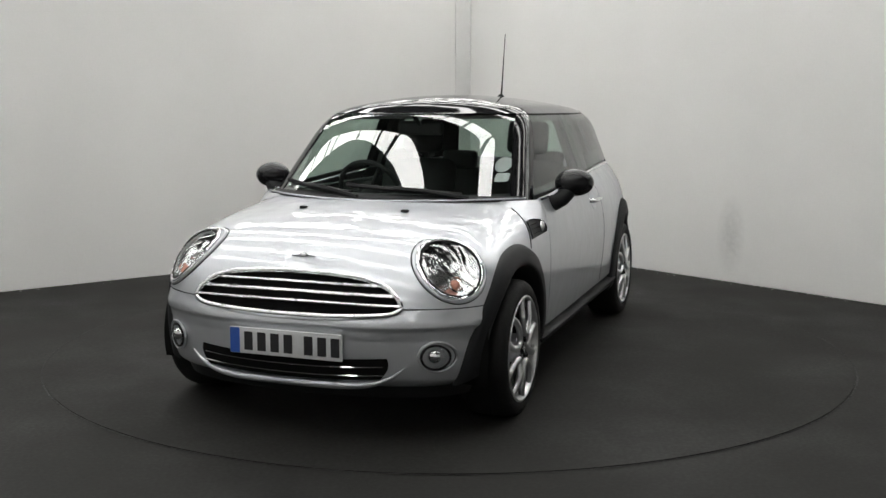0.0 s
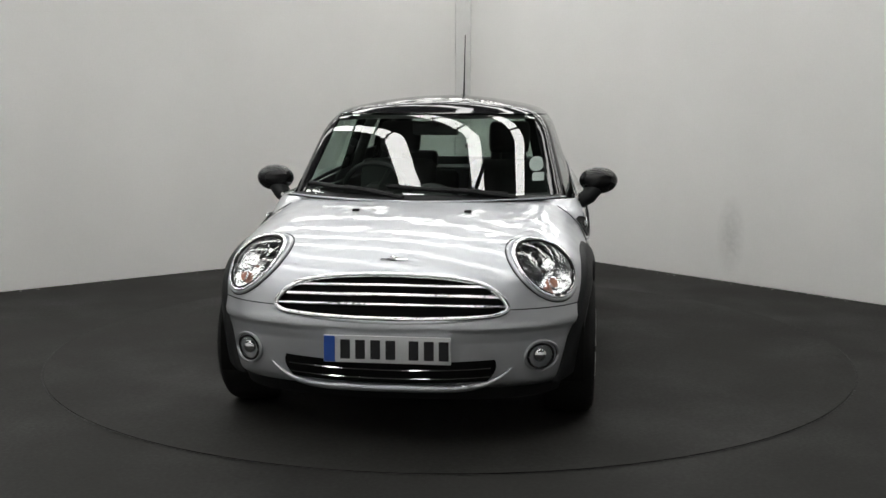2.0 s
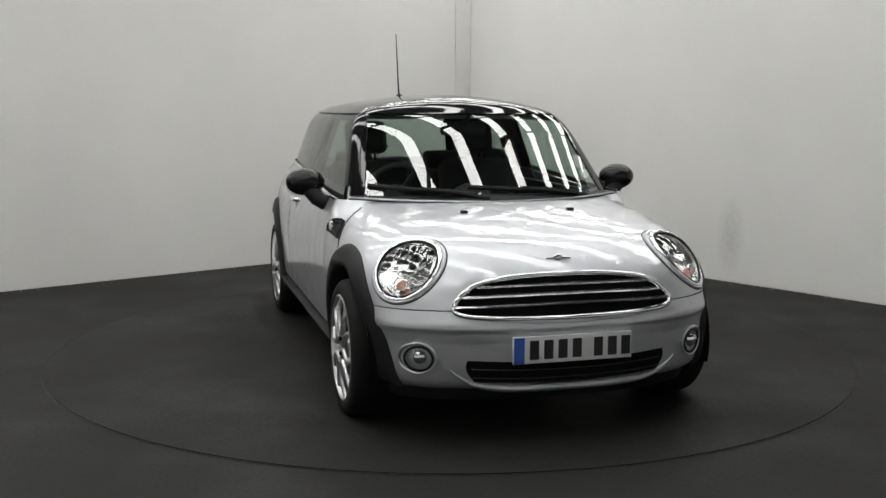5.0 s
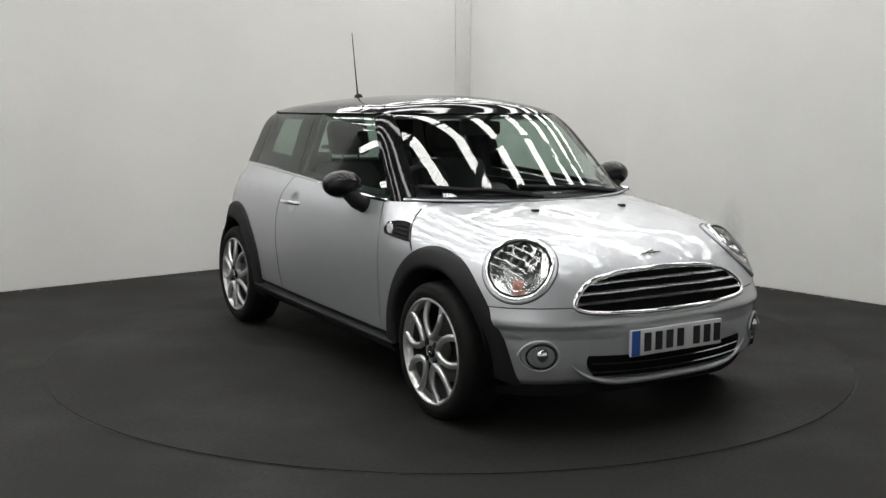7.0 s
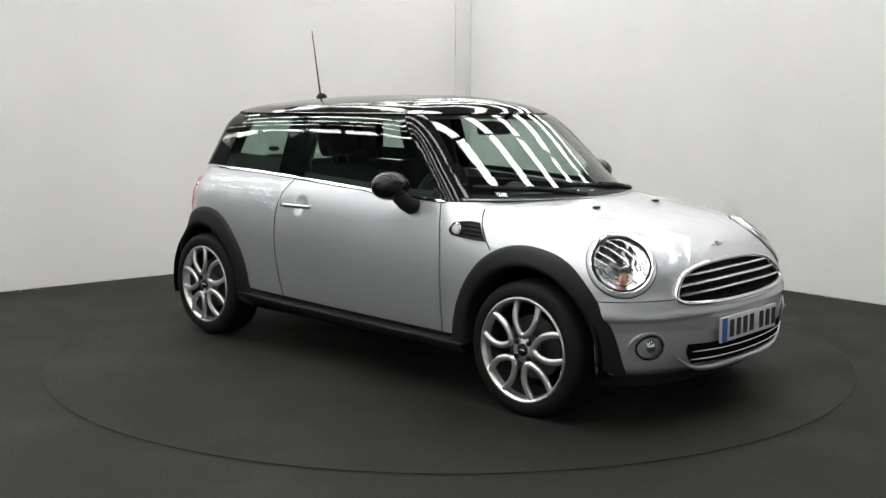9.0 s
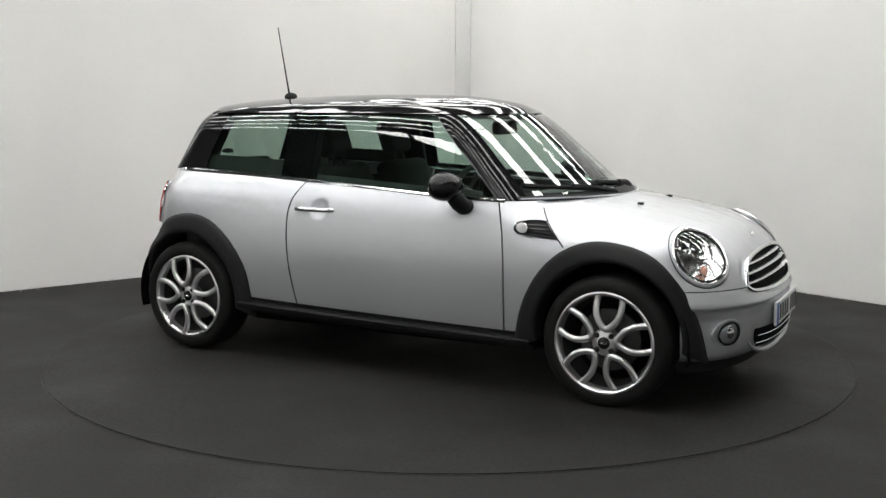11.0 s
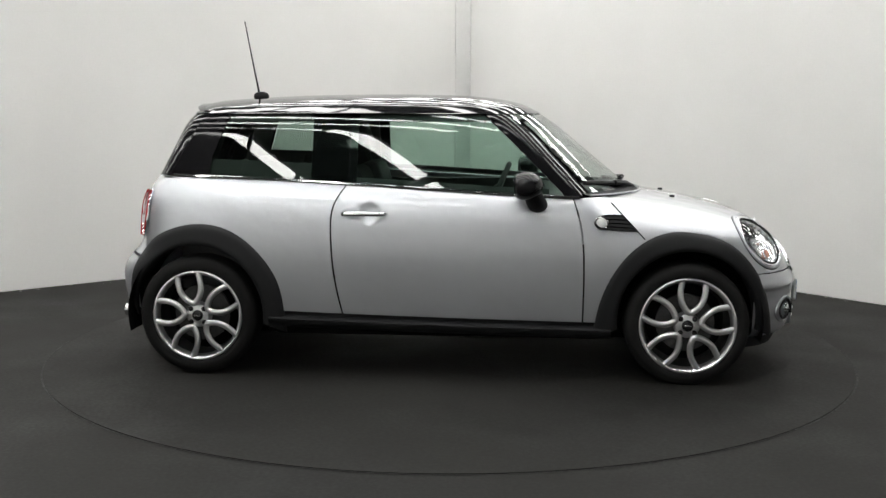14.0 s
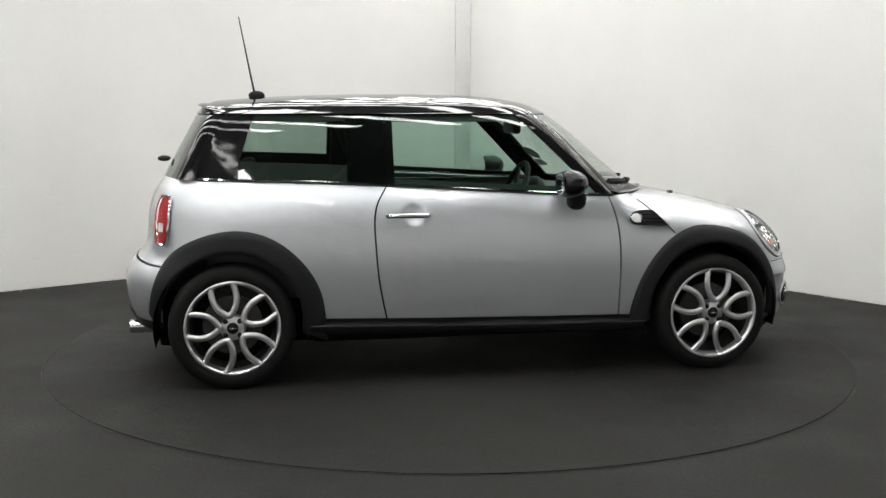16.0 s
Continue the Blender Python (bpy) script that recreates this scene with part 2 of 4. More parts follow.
def build_hall():
    structure("floor", block((-17, -17, -0.2), (17, 17, 0)), FLOOR, "dark grey painted concrete floor, scuffed")
    structure("wall_left", block((-4.8, 0, 0), (0, 0.12, 2.66), 0.004, 1), WALL, "white painted partition wall standing on the floor", pose(*CORNER, 0, 0, 0, LEFT_TURN))
    structure("wall_right", block((0, 0, 0), (9.56, 0.12, 2.66), 0.004, 1), RUBBED_WALL, "white painted partition wall with faint grey smudges", pose(*CORNER, 0, 0, 0, RIGHT_TURN))
    # greyer strip that stands in for the soft shade beside the wall corner
    structure("trim", block((-0.2, -0.010, 0), (-0.003, -0.001, 2.655), 0.004, 2), CORNER_SHADE, "flat greyer strip standing in for the shade down the wall corner", pose(*CORNER, 0, 0, 0, LEFT_TURN))
    # two unseen white walls added behind the camera to bounce light onto the car
    left, right = pose(*CORNER, 0, 0, 0, LEFT_TURN), pose(*CORNER, 0, 0, 0, RIGHT_TURN)
    structure("bounce_wall_left", block((1.2, -8.6, 0), (9.5, -8.48, 2.66), 0.004, 1), WALL, "white painted partition wall standing on the floor", right)
    structure("bounce_wall_right", block((-8.2, -9.7, 0), (-0.14, -9.58, 2.66), 0.004, 1), WALL, "white painted partition wall standing on the floor", left)
    for i, turn in enumerate((LEFT_TURN, RIGHT_TURN, LEFT_TURN + 180, RIGHT_TURN + 180)):
        structure(f"wall_hall_{i + 1}", block((-17, 14, 0), (17, 14.2, 5.4)), HALL_WALL, "tall grey sheet wall of the hall", pose(0, 0, 0, 0, 0, turn))
    structure("ceiling", block((-17, -17, 5.4), (17, 17, 5.55)), ROOFING, "dark sheet roof of the hall", pose(0, 0, 0, 0, 0, RIGHT_TURN))


def build_flakes():
    """Crumbs of paint and dust along the foot of both walls."""
    rng = random.Random(5)
    bm = bmesh.new()
    for turn, sign in ((LEFT_TURN, -1), (RIGHT_TURN, 1)):
        base = pose(*CORNER, 0, 0, 0, turn)
        for _ in range(70):
            at = base @ Vector((sign * rng.uniform(0.6, 5.2), -abs(rng.gauss(0.015, 0.03)) - 0.004, 0.001))
            size = rng.uniform(0.003, 0.010) * (1.8 if rng.random() < 0.08 else 1)
            ring = [bm.verts.new(at + Vector((size * rng.uniform(0.6, 1.3) * math.cos(k * 1.2566), size * rng.uniform(0.5, 1) * math.sin(k * 1.2566), 0))) for k in range(5)]
            peak = bm.verts.new(at + Vector((0, 0, size * 0.7)))
            for k in range(5):
                bm.faces.new((ring[k], ring[(k + 1) % 5], peak))
    ob = mesh_object("paint_flakes", bm, FLAKE)
    tagged(ob, "pale crumbs of paint and dust along the wall foot", "debris", kind="stuff")


def strip_light(half, end, label):
    """One long fluorescent strip: a steel tray with a glowing diffuser under it."""
    light = new("strip_light")
    tagged(light, label, "ceiling light", "rows of strip lights")
    part("tray", block((-13, -half - 0.04, 0.03), (end, half + 0.04, 0.10), 0.01, 1), STEEL, light)
    part("diffuser", block((-13, -half, -0.02), (end, half, 0.029), 0.01, 1), TUBE, light, "glowing white diffuser")
    return light


def build_lights():
    turn = pose(0, 0, 0, 0, 0, RIGHT_TURN)
    first = strip_light(0.16, 3.6, "long white fluorescent strip light under the dark roof")
    first.matrix_world = turn @ pose(0, -3.70, 4.95)
    for i in range(1, 12):
        copy_thing(first, turn @ pose(0, -3.70 + 1.38 * i, 4.95))
    # slimmer strips over the hall's far aisle
    slim = strip_light(0.09, 9.0, "slim white fluorescent strip light over the far aisle")
    slim.matrix_world = turn @ pose(0, -6.5, 4.95)
    for across in (-5.08, -9.6):
        copy_thing(slim, turn @ pose(0, across, 4.95))
    # thin steel ties cross below the strips
    tie = new("roof_tie")
    tagged(tie, "thin dark steel tie rod crossing below the strip lights", "roof beam", "roof ties")
    part("rod", tube([(0, -13, 0), (0, 13, 0)], 0.05, n=6), STEEL, tie)
    tie.matrix_world = turn @ pose(-11, 0, 4.80, 0, 0, 14)
    for i in range(1, 22):
        copy_thing(tie, turn @ pose(-11 + 1.1 * i, 0, 4.80, 0, 0, 14 if i % 3 else -16))


TABLE_RADIUS = 2.22


def build_turntable():
    deck = new("turntable")
    tagged(deck, "dark round turntable deck flush in the floor under the car", "turntable")
    part("deck_plate", lathe_flat(TABLE_RADIUS, 0.0, 0.004), FLOOR, deck)
    ring = [(0 + (TABLE_RADIUS + 0.01) * math.cos(a * math.tau / 160), (TABLE_RADIUS + 0.01) * math.sin(a * math.tau / 160), 0.002) for a in range(160)]
    part("edge_seam", tube(ring, 0.0045, True, 6, (1, 0.25)), SEAM, deck, "thin black gap round the deck")
    return deck


def lathe_flat(r, low, high):
    bm = bmesh.new()
    n = 128
    top = [bm.verts.new((r * math.cos(k * math.tau / n), r * math.sin(k * math.tau / n), high)) for k in range(n)]
    foot = [bm.verts.new((v.co.x, v.co.y, low + 0.0005)) for v in top]
    bm.faces.new(top)
    for k in range(n):
        bm.faces.new((foot[k], foot[(k + 1) % n], top[(k + 1) % n], top[k]))
    return bm


# ---------- the car's surfaces: x forward from midway between the axles, y to its left, z up ----------
AXLE, HUB_Z = 1.2335, 0.306
half_width = spline([-1.8, -1.2, -0.4, 0.4, 1.2, 1.9], [0.745, 0.815, 0.825, 0.825, 0.815, 0.77])
section = spline([0.15, 0.3, 0.5, 0.62, 0.78, 0.9, 0.97, 1.1], [-0.05, -0.022, -0.003, 0, -0.018, -0.060, -0.105, -0.21])
bonnet_top = spline([0.8, 1.04, 1.257, 1.45, 1.6, 1.72, 1.85], [0.955, 0.922, 0.888, 0.848, 0.803, 0.742, 0.62])
nose = spline([0.1, 0.24, 0.36, 0.45, 0.54, 0.62, 0.70, 0.8], [1.785, 1.860, 1.877, 1.879, 1.873, 1.858, 1.828, 1.77])
tail = spline([0.2, 0.33, 0.46, 0.55, 0.62, 0.72, 0.9, 1.0, 1.1], [1.69, 1.77, 1.793, 1.773, 1.708, 1.673, 1.643, 1.583, 1.493])
belt = spline([-1.47, -0.78, -0.44, 0.014, 0.58, 0.74], [1.018, 0.998, 0.981, 0.955, 0.926, 0.922])
belt_width = spline([-1.5, -1.0, -0.4, 0.2, 0.8], [0.658, 0.703, 0.720, 0.715, 0.682])
roof_line = spline([-1.5, -1.09, -0.6, 0.0, 0.33, 0.55], [1.380, 1.410, 1.428, 1.426, 1.396, 1.340])


def lower_body(x, y, z):
    a = np.abs(y)
    side = a - half_width(x) - section(z)
    top = z - bonnet_top(np.maximum(x, 0.8)) - 6 * np.maximum(0.87 - x, 0) ** 2 + 0.05 * (a / 0.7) ** 2
    front = x - nose(z) + 0.21 * (a / 0.75) ** 2.6
    back = -x - tail(z) + 0.16 * (a / 0.72) ** 2.6
    return smax(smax(smax(side, top, 0.20), front, 0.20), back, 0.18)


def cabin(x, y, z):
    a = np.abs(y)
    side = a - belt_width(x) + 0.345 * (z - 0.95)
    front = x - 0.50 - (1.35 - z) / 0.83 + 0.30 * (a / 0.68) ** 2.2
    back = -x - 1.585 + 0.55 * (z - 1.0) + 0.10 * (a / 0.6) ** 2
    top = z - roof_line(x) + 0.07 * (a / 0.55) ** 2
    return smax(smax(smax(side, front, 0.05), back, 0.08), top, 0.09)


def cast(surface, o, d, reach=2.6):
    """Along the rays from o (inside) in the ways d, the points on a surface."""
    o, d = np.broadcast_arrays(np.asarray(o, float), np.asarray(d, float))
    lo, hi = np.zeros(o.shape[:-1]), np.full(o.shape[:-1], reach)
    for _ in range(40):
        mid = (lo + hi) / 2
        p = o + d * mid[..., None]
        out = surface(p[..., 0], p[..., 1], p[..., 2]) > 0
        hi, lo = np.where(out, mid, hi), np.where(out, lo, mid)
    return o + d * lo[..., None]


def on_side(surface, x, z, off=0.0):
    """Points on the car's right side over side-view places (x, z)."""
    x, z = np.broadcast_arrays(np.asarray(x, float), np.asarray(z, float))
    p = cast(surface, np.stack([x, 0 * x, z], -1), (0, -1, 0))
    p[..., 1] -= off
    return p


def on_front(surface, y, z, off=0.0):
    y, z = np.broadcast_arrays(np.asarray(y, float), np.asarray(z, float))
    p = cast(surface, np.stack([0 * y + 0.9, y, z], -1), (1, 0, 0))
    p[..., 0] += off
    return p


def ramp(a, b, n):
    """n steps from a to b, for numbers or arrays, along a new first axis."""
    k = np.linspace(0, 1, n)
    return np.array([a + (b - a) * q for q in k])


def side_panel(surface, x0, x1, z0, z1, cols, rows, off=0.0, rim=0.012):
    """A panel between bounds z0(x), z1(x) low and high and x0(z), x1(z) behind and before."""
    grid = np.empty((cols, rows, 2))
    for i, u in enumerate(np.linspace(0, 1, cols)):
        z = np.linspace(0.3, 0.95, rows)
        for _ in range(4):
            x = x0(z) + (x1(z) - x0(z)) * u
            z = z0(x) + (z1(x) - z0(x)) * np.linspace(0, 1, rows)
        grid[i, :, 0], grid[i, :, 1] = x, z
    return sheet(on_side(surface, grid[..., 0], grid[..., 1], off), rim=rim)


def side_strip(surface, lower, upper, across, off=0.0, rim=0.0):
    """A panel between two curves in the side view, each a list of (x, z)."""
    g = ramp(np.array(lower, float), np.array(upper, float), across)
    return sheet(on_side(surface, g[..., 0], g[..., 1], off), rim=rim, flip=True)


def const(v):
    return lambda q: np.asarray(q) * 0 + v


def fan(surface, x_side, axis_x, z_rows, turns, forward, off=0.0):
    """Points round a car's end: from its right side at x_side round to the centre line, for each height."""
    grid = []
    for z in z_rows:
        p = on_side(surface, x_side, z)
        a0 = math.atan2(p[1], p[0] - axis_x)
        a1 = 0.0 if forward else -math.pi
        a = a0 + (a1 - a0) * np.linspace(0, 1, turns)
        d = np.stack([np.cos(a), np.sin(a), 0 * a], -1)
        q = cast(surface, np.array([axis_x, 0, z]), d)
        grid.append(q + d * off)
    return np.array(grid)


def arch_low(x, centre, r, floor_z):
    return np.maximum(floor_z, HUB_Z + 0.02 + np.sqrt(np.maximum(r * r - (x - centre) ** 2, 0)))


door_back = spline([0.30, 0.34, 0.52, 0.74, 0.90, 0.985], [-0.478, -0.487, -0.522, -0.539, -0.518, -0.462])
door_front = spline([0.30, 0.5, 0.71, 0.85, 0.93], [0.722, 0.724, 0.716, 0.690, 0.664])
sill_top = spline([-0.8, -0.27, 0.72], [0.338, 0.322, 0.304])
GAP = 0.004
GRIP = (-0.345, 0.836)


def outline_grille(grow=0.0, n=2):
    """The grille's outline in the front view: nearly straight below, rounded corners, arched above."""
    half = [(0.0, 0.521), (0.20, 0.523), (0.38, 0.530), (0.445, 0.538), (0.474, 0.553), (0.472, 0.572), (0.446, 0.602), (0.405, 0.630), (0.350, 0.650), (0.250, 0.665), (0.12, 0.672), (0.0, 0.674)]
    pts = half + [(-y, z) for y, z in half[::-1][1:-1]]
    for _ in range(n):
        q = []
        for (a, b), (c, d) in zip(pts, pts[1:] + pts[:1]):
            q += [(a * 0.75 + c * 0.25, b * 0.75 + d * 0.25), (a * 0.25 + c * 0.75, b * 0.25 + d * 0.75)]
        pts = q
    return [(y * (1 + grow / 0.45), 0.595 + (z - 0.595) * (1 + grow / 0.08)) for y, z in pts]


GRILLE_EDGE = outline_grille(0.007, 1)


def in_grille(y, z):
    """Whether a front-view place lies inside the grille's outline."""
    inside = False
    for (a, b), (c, d) in zip(GRILLE_EDGE, GRILLE_EDGE[1:] + GRILLE_EDGE[:1]):
        if (b > z) != (d > z) and y < a + (z - b) / (d - b) * (c - a):
            inside = not inside
    return inside


FOG = (-0.620, 0.356)
# headlight: an oval in its own leaning plane
LAMP_AT = np.array([1.607, -0.629, 0.705])
LAMP_OUT = np.array([0.585, -0.708, 0.395])
LAMP_ACROSS = np.array([0.771, 0.637, 0.0])
LAMP_UP = np.cross(LAMP_OUT, LAMP_ACROSS)
LAMP_WIDE, LAMP_HIGH = 0.130, 0.138


def in_lamp(c, grow=0.93):
    d = np.array([c.x, -abs(c.y), c.z]) - LAMP_AT
    return (d @ LAMP_ACROSS / (LAMP_WIDE * grow)) ** 2 + (d @ LAMP_UP / (LAMP_HIGH * grow)) ** 2 < 1 and abs(d @ LAMP_OUT) < 0.15


def on_lamp(r, a, off=0.0, hug=0.85):
    """Places on the headlight: r from 0 to 1 at its ring; hug leans it from its plane towards the body."""
    r, a = np.broadcast_arrays(np.asarray(r, float), np.asarray(a, float))
    flat = LAMP_AT + (LAMP_WIDE * r * np.cos(a))[..., None] * LAMP_ACROSS + (LAMP_HIGH * r * np.sin(a))[..., None] * LAMP_UP
    skin = cast(lower_body, flat - LAMP_OUT * 0.35, np.broadcast_to(LAMP_OUT, flat.shape), 0.8)
    return flat + (skin - flat) * hug + LAMP_OUT * np.asarray(off)[..., None] if np.ndim(off) else flat + (skin - flat) * hug + LAMP_OUT * off


def front_disc(cy, cz, ry, rz, rings, turns, height, surface=lower_body):
    """A round patch on the car's front: height(r) stands out from the body along x."""
    r = np.linspace(0.02, 1, rings)[:, None]
    a = np.linspace(0, math.tau, turns)[None, :]
    p = on_front(surface, cy + ry * r * np.cos(a), cz + rz * r * np.sin(a))
    p[..., 0] += height(r)
    return p


def bonnet_shell():
    """The clamshell bonnet: rays turn from the side over the top, and round the nose."""
    rows = 54
    rear = spline([0, 0.5, 0.78, 1.1, 1.57], [0.99, 0.90, 0.845, 0.915, 1.035])
    grid = []
    for u in np.linspace(0, 1, 18):
        low = 0.25
        for _ in range(3):
            th = np.linspace(low, math.pi / 2, rows)
            x = rear(th) + (1.30 - rear(th)) * u
            d = np.stack([0 * th, -np.cos(th), np.sin(th)], -1)
            p = cast(lower_body, np.stack([x, 0 * x, 0 * x + 0.45], -1), d)
            need = arch_low(p[0, 0], 1.215, 0.405, 0.553)
            low += float(np.clip((need - p[0, 2]) / 0.8, -0.3, 0.3))
        grid.append(p)
    for f in np.linspace(0, math.pi / 2, 56)[1:]:
        h = np.array([math.sin(f), -math.cos(f), 0])
        low = 0.2
        for _ in range(8):
            th = np.linspace(low, math.pi / 2, rows)
            d = h[None, :] * np.cos(th)[:, None] + np.array([0, 0, 1.0])[None, :] * np.sin(th)[:, None]
            p = cast(lower_body, np.array([1.30, 0, 0.45]), d)
            need = float(arch_low(p[0, 0], 1.215, 0.405, 0.553))
            low += float(np.clip((need - p[0, 2]) / 0.75, -0.2, 0.2))
        grid.append(p)
    def keep(c):
        return not (c.x > 1.45 and (in_grille(c.y, c.z) or in_lamp(c)))
    return mirrored(sheet(np.array(grid), keep, flip=False))


def arch_trim(edge, wheel_x, bulge=0.016):
    """Black cladding over a wheel: between the wheel opening and an outer edge through (x, z) places, rounded over."""
    n, rows = 56, 9
    pts = np.array(edge, float)
    run = np.concatenate([[0], np.cumsum(np.linalg.norm(np.diff(pts, axis=0), axis=1))])
    at = np.linspace(0, run[-1], n)
    outer = np.stack([spline(run, pts[:, 0])(at), spline(run, pts[:, 1])(at)], -1)
    b = np.linspace(-0.14, math.pi + 0.14, n)
    inner = np.stack([wheel_x + 0.342 * np.cos(b), HUB_Z + 0.015 + 0.345 * np.sin(b)], -1)
    g = ramp(inner, outer, rows)
    p = on_side(lower_body, g[..., 0], g[..., 1])
    k = np.linspace(0, 1, rows)[:, None]
    p[..., 1] -= bulge * (1 - (2 * k - 1) ** 6) + 0.012 * (1 - k)
    deep = p[:1].copy()
    deep[..., 1] += 0.12
    sunk = p[-1:].copy()
    sunk[..., 1] += 0.012
    return sheet(np.concatenate([deep, p, sunk]), flip=False)


def build_shell(car):
    bonnet = part("bonnet", bonnet_shell(), PAINT, car, "silver clamshell bonnet", 60)

    # front bumper, and the dark lip under it
    zs = np.linspace(0.549, 0.225, 46)
    skin = fan(lower_body, 1.565, 0.9, zs, 84, True)
    # a stepped crease runs along the bumper, and its chin draws in
    z = skin[..., 2]
    draw = 0.006 * np.clip((0.475 - z) / 0.012, 0, 1) + 0.03 * np.clip((0.26 - z) / 0.04, 0, 1) ** 2
    draw = draw - 0.010 * np.clip((0.549 - z) / 0.05, 0, 1) ** 1.3 * np.clip((z - 0.42) / 0.06, 0, 1)
    away = skin - np.stack([0 * z + 0.9, 0 * z, z], -1)
    away /= np.linalg.norm(away, axis=2, keepdims=True)
    skin = skin - away * draw[..., None]
    def keep(c):
        return not in_grille(c.y, c.z)
    bumper = part("front_bumper", mirrored(sheet(skin, keep, flip=True)), PAINT, car, "silver front bumper", 60)
    lip = fan(lower_body, 1.56, 0.9, np.linspace(0.24, 0.165, 6), 44, True, -0.045)
    part("front_lip", mirrored(sheet(lip, flip=True)), PLASTIC, car, "black plastic lip", 60)

    # sides: front wing stub, door, rear quarter
    wing = side_panel(lower_body, lambda z: door_front(z) + GAP, lambda z: np.interp(z, [0.3, 0.6, 0.72, 0.92], [0.86, 0.95, 1.055, 0.858]),
                      sill_top, const(0.918), 16, 24)
    pair("front_wing", wing, PAINT, car)
    skin = side_panel(lower_body, lambda z: door_back(z) + GAP, lambda z: door_front(z) - GAP, sill_top, lambda x: belt(x) - 0.006, 110, 70)
    for v in skin.verts:
        r = math.hypot(v.co.x - GRIP[0], v.co.z - GRIP[1]) / 0.052
        if r < 1:
            v.co.y += 0.020 * (1 - r * r) ** 0.7
    doors = pair("door", skin, PAINT, car, "silver side door", 60)
    quarter = side_panel(lower_body, const(-1.46), lambda z: door_back(z) - GAP, lambda x: np.maximum(sill_top(x), arch_low(x, -1.19, 0.38, 0.3)), lambda x: belt(x) - 0.006, 60, 30, rim=0)
    pair("rear_quarter", quarter, PAINT, car)
    hatch = fan(lower_body, -1.46, -1.0, np.linspace(0.60, 1.012, 24), 36, False)
    part("tailgate", mirrored(sheet(hatch, flip=True)), PAINT, car, "silver tailgate", 60)
    back = fan(lower_body, -1.565, -1.0, np.linspace(0.322, 0.592, 18), 36, False)
    part("rear_bumper", mirrored(sheet(back, flip=True)), PAINT, car, "silver rear bumper", 60)
    back_lip = fan(lower_body, -1.565, -1.0, np.linspace(0.278, 0.33, 6), 30, False, 0.006)
    part("rear_lip", mirrored(sheet(back_lip, flip=True)), PLASTIC, car, "black plastic lip", 60)

    # black cladding
    x = np.linspace(-0.86, 0.86, 40)
    # a recess under the door, then a ledge that stands out and turns under
    down = np.array([0.001, 0.020, 0.026, 0.030, 0.036, 0.046, 0.062, 0.080])
    out = np.array([-0.012, -0.012, 0.006, 0.024, 0.032, 0.032, 0.024, 0.012])
    sill = on_side(lower_body, x[None, :] + 0 * down[:, None], sill_top(x)[None, :] - down[:, None])
    sill[..., 1] -= out[:, None]
    turned = sill[-1:].copy()
    turned[..., 1] += 0.12
    pair("sill", sheet(np.concatenate([sill, turned]), flip=True), PLASTIC, car, "black plastic sill", 50)
    front = [(1.672, 0.225), (1.648, 0.374), (1.600, 0.513), (1.540, 0.605), (1.445, 0.695), (1.270, 0.752), (1.140, 0.755), (0.992, 0.692), (0.882, 0.573), (0.807, 0.413), (0.770, 0.225)]
    rear = [(-0.775, 0.225), (-0.785, 0.348), (-0.808, 0.473), (-0.902, 0.628), (-1.041, 0.736), (-1.200, 0.775), (-1.386, 0.741), (-1.524, 0.655), (-1.612, 0.495), (-1.636, 0.37)]
    pair("wheel_arch", arch_trim(front, AXLE), PLASTIC, car, "black plastic front wheel arch", 70)
    pair("wheel_arch", arch_trim(rear, -AXLE), PLASTIC, car, "black plastic rear wheel arch", 70)

    # dark shell inside
    for wx in (AXLE, -AXLE):
        a = np.linspace(-0.25, math.pi + 0.25, 30)
        wells = [[(wx + 0.375 * math.cos(q), y, HUB_Z + 0.375 * math.sin(q)) for q in a] for y in (-0.79, -0.42)]
        pair("wheel_well", sheet(np.array(wells)), DARK, car, "dark wheel well")
    part("underbody", merge(block((-1.6, -0.56, 0.17), (1.62, 0.56, 0.46), 0.03), block((-0.85, -0.74, 0.2), (0.82, 0.74, 0.5), 0.03)), DARK, car, "dark underbody")
    part("engine_bay", merge(block((0.86, -0.5, 0.4), (1.60, 0.5, 0.72), 0.08), block((1.5, -0.52, 0.2), (1.72, 0.52, 0.52), 0.05)), DARK, car, "dark bay behind the grille")
    return bonnet, bumper, doors


def windscreen_edge(z):
    return np.interp(z, [0.9, 1.34], [0.632, 0.515])


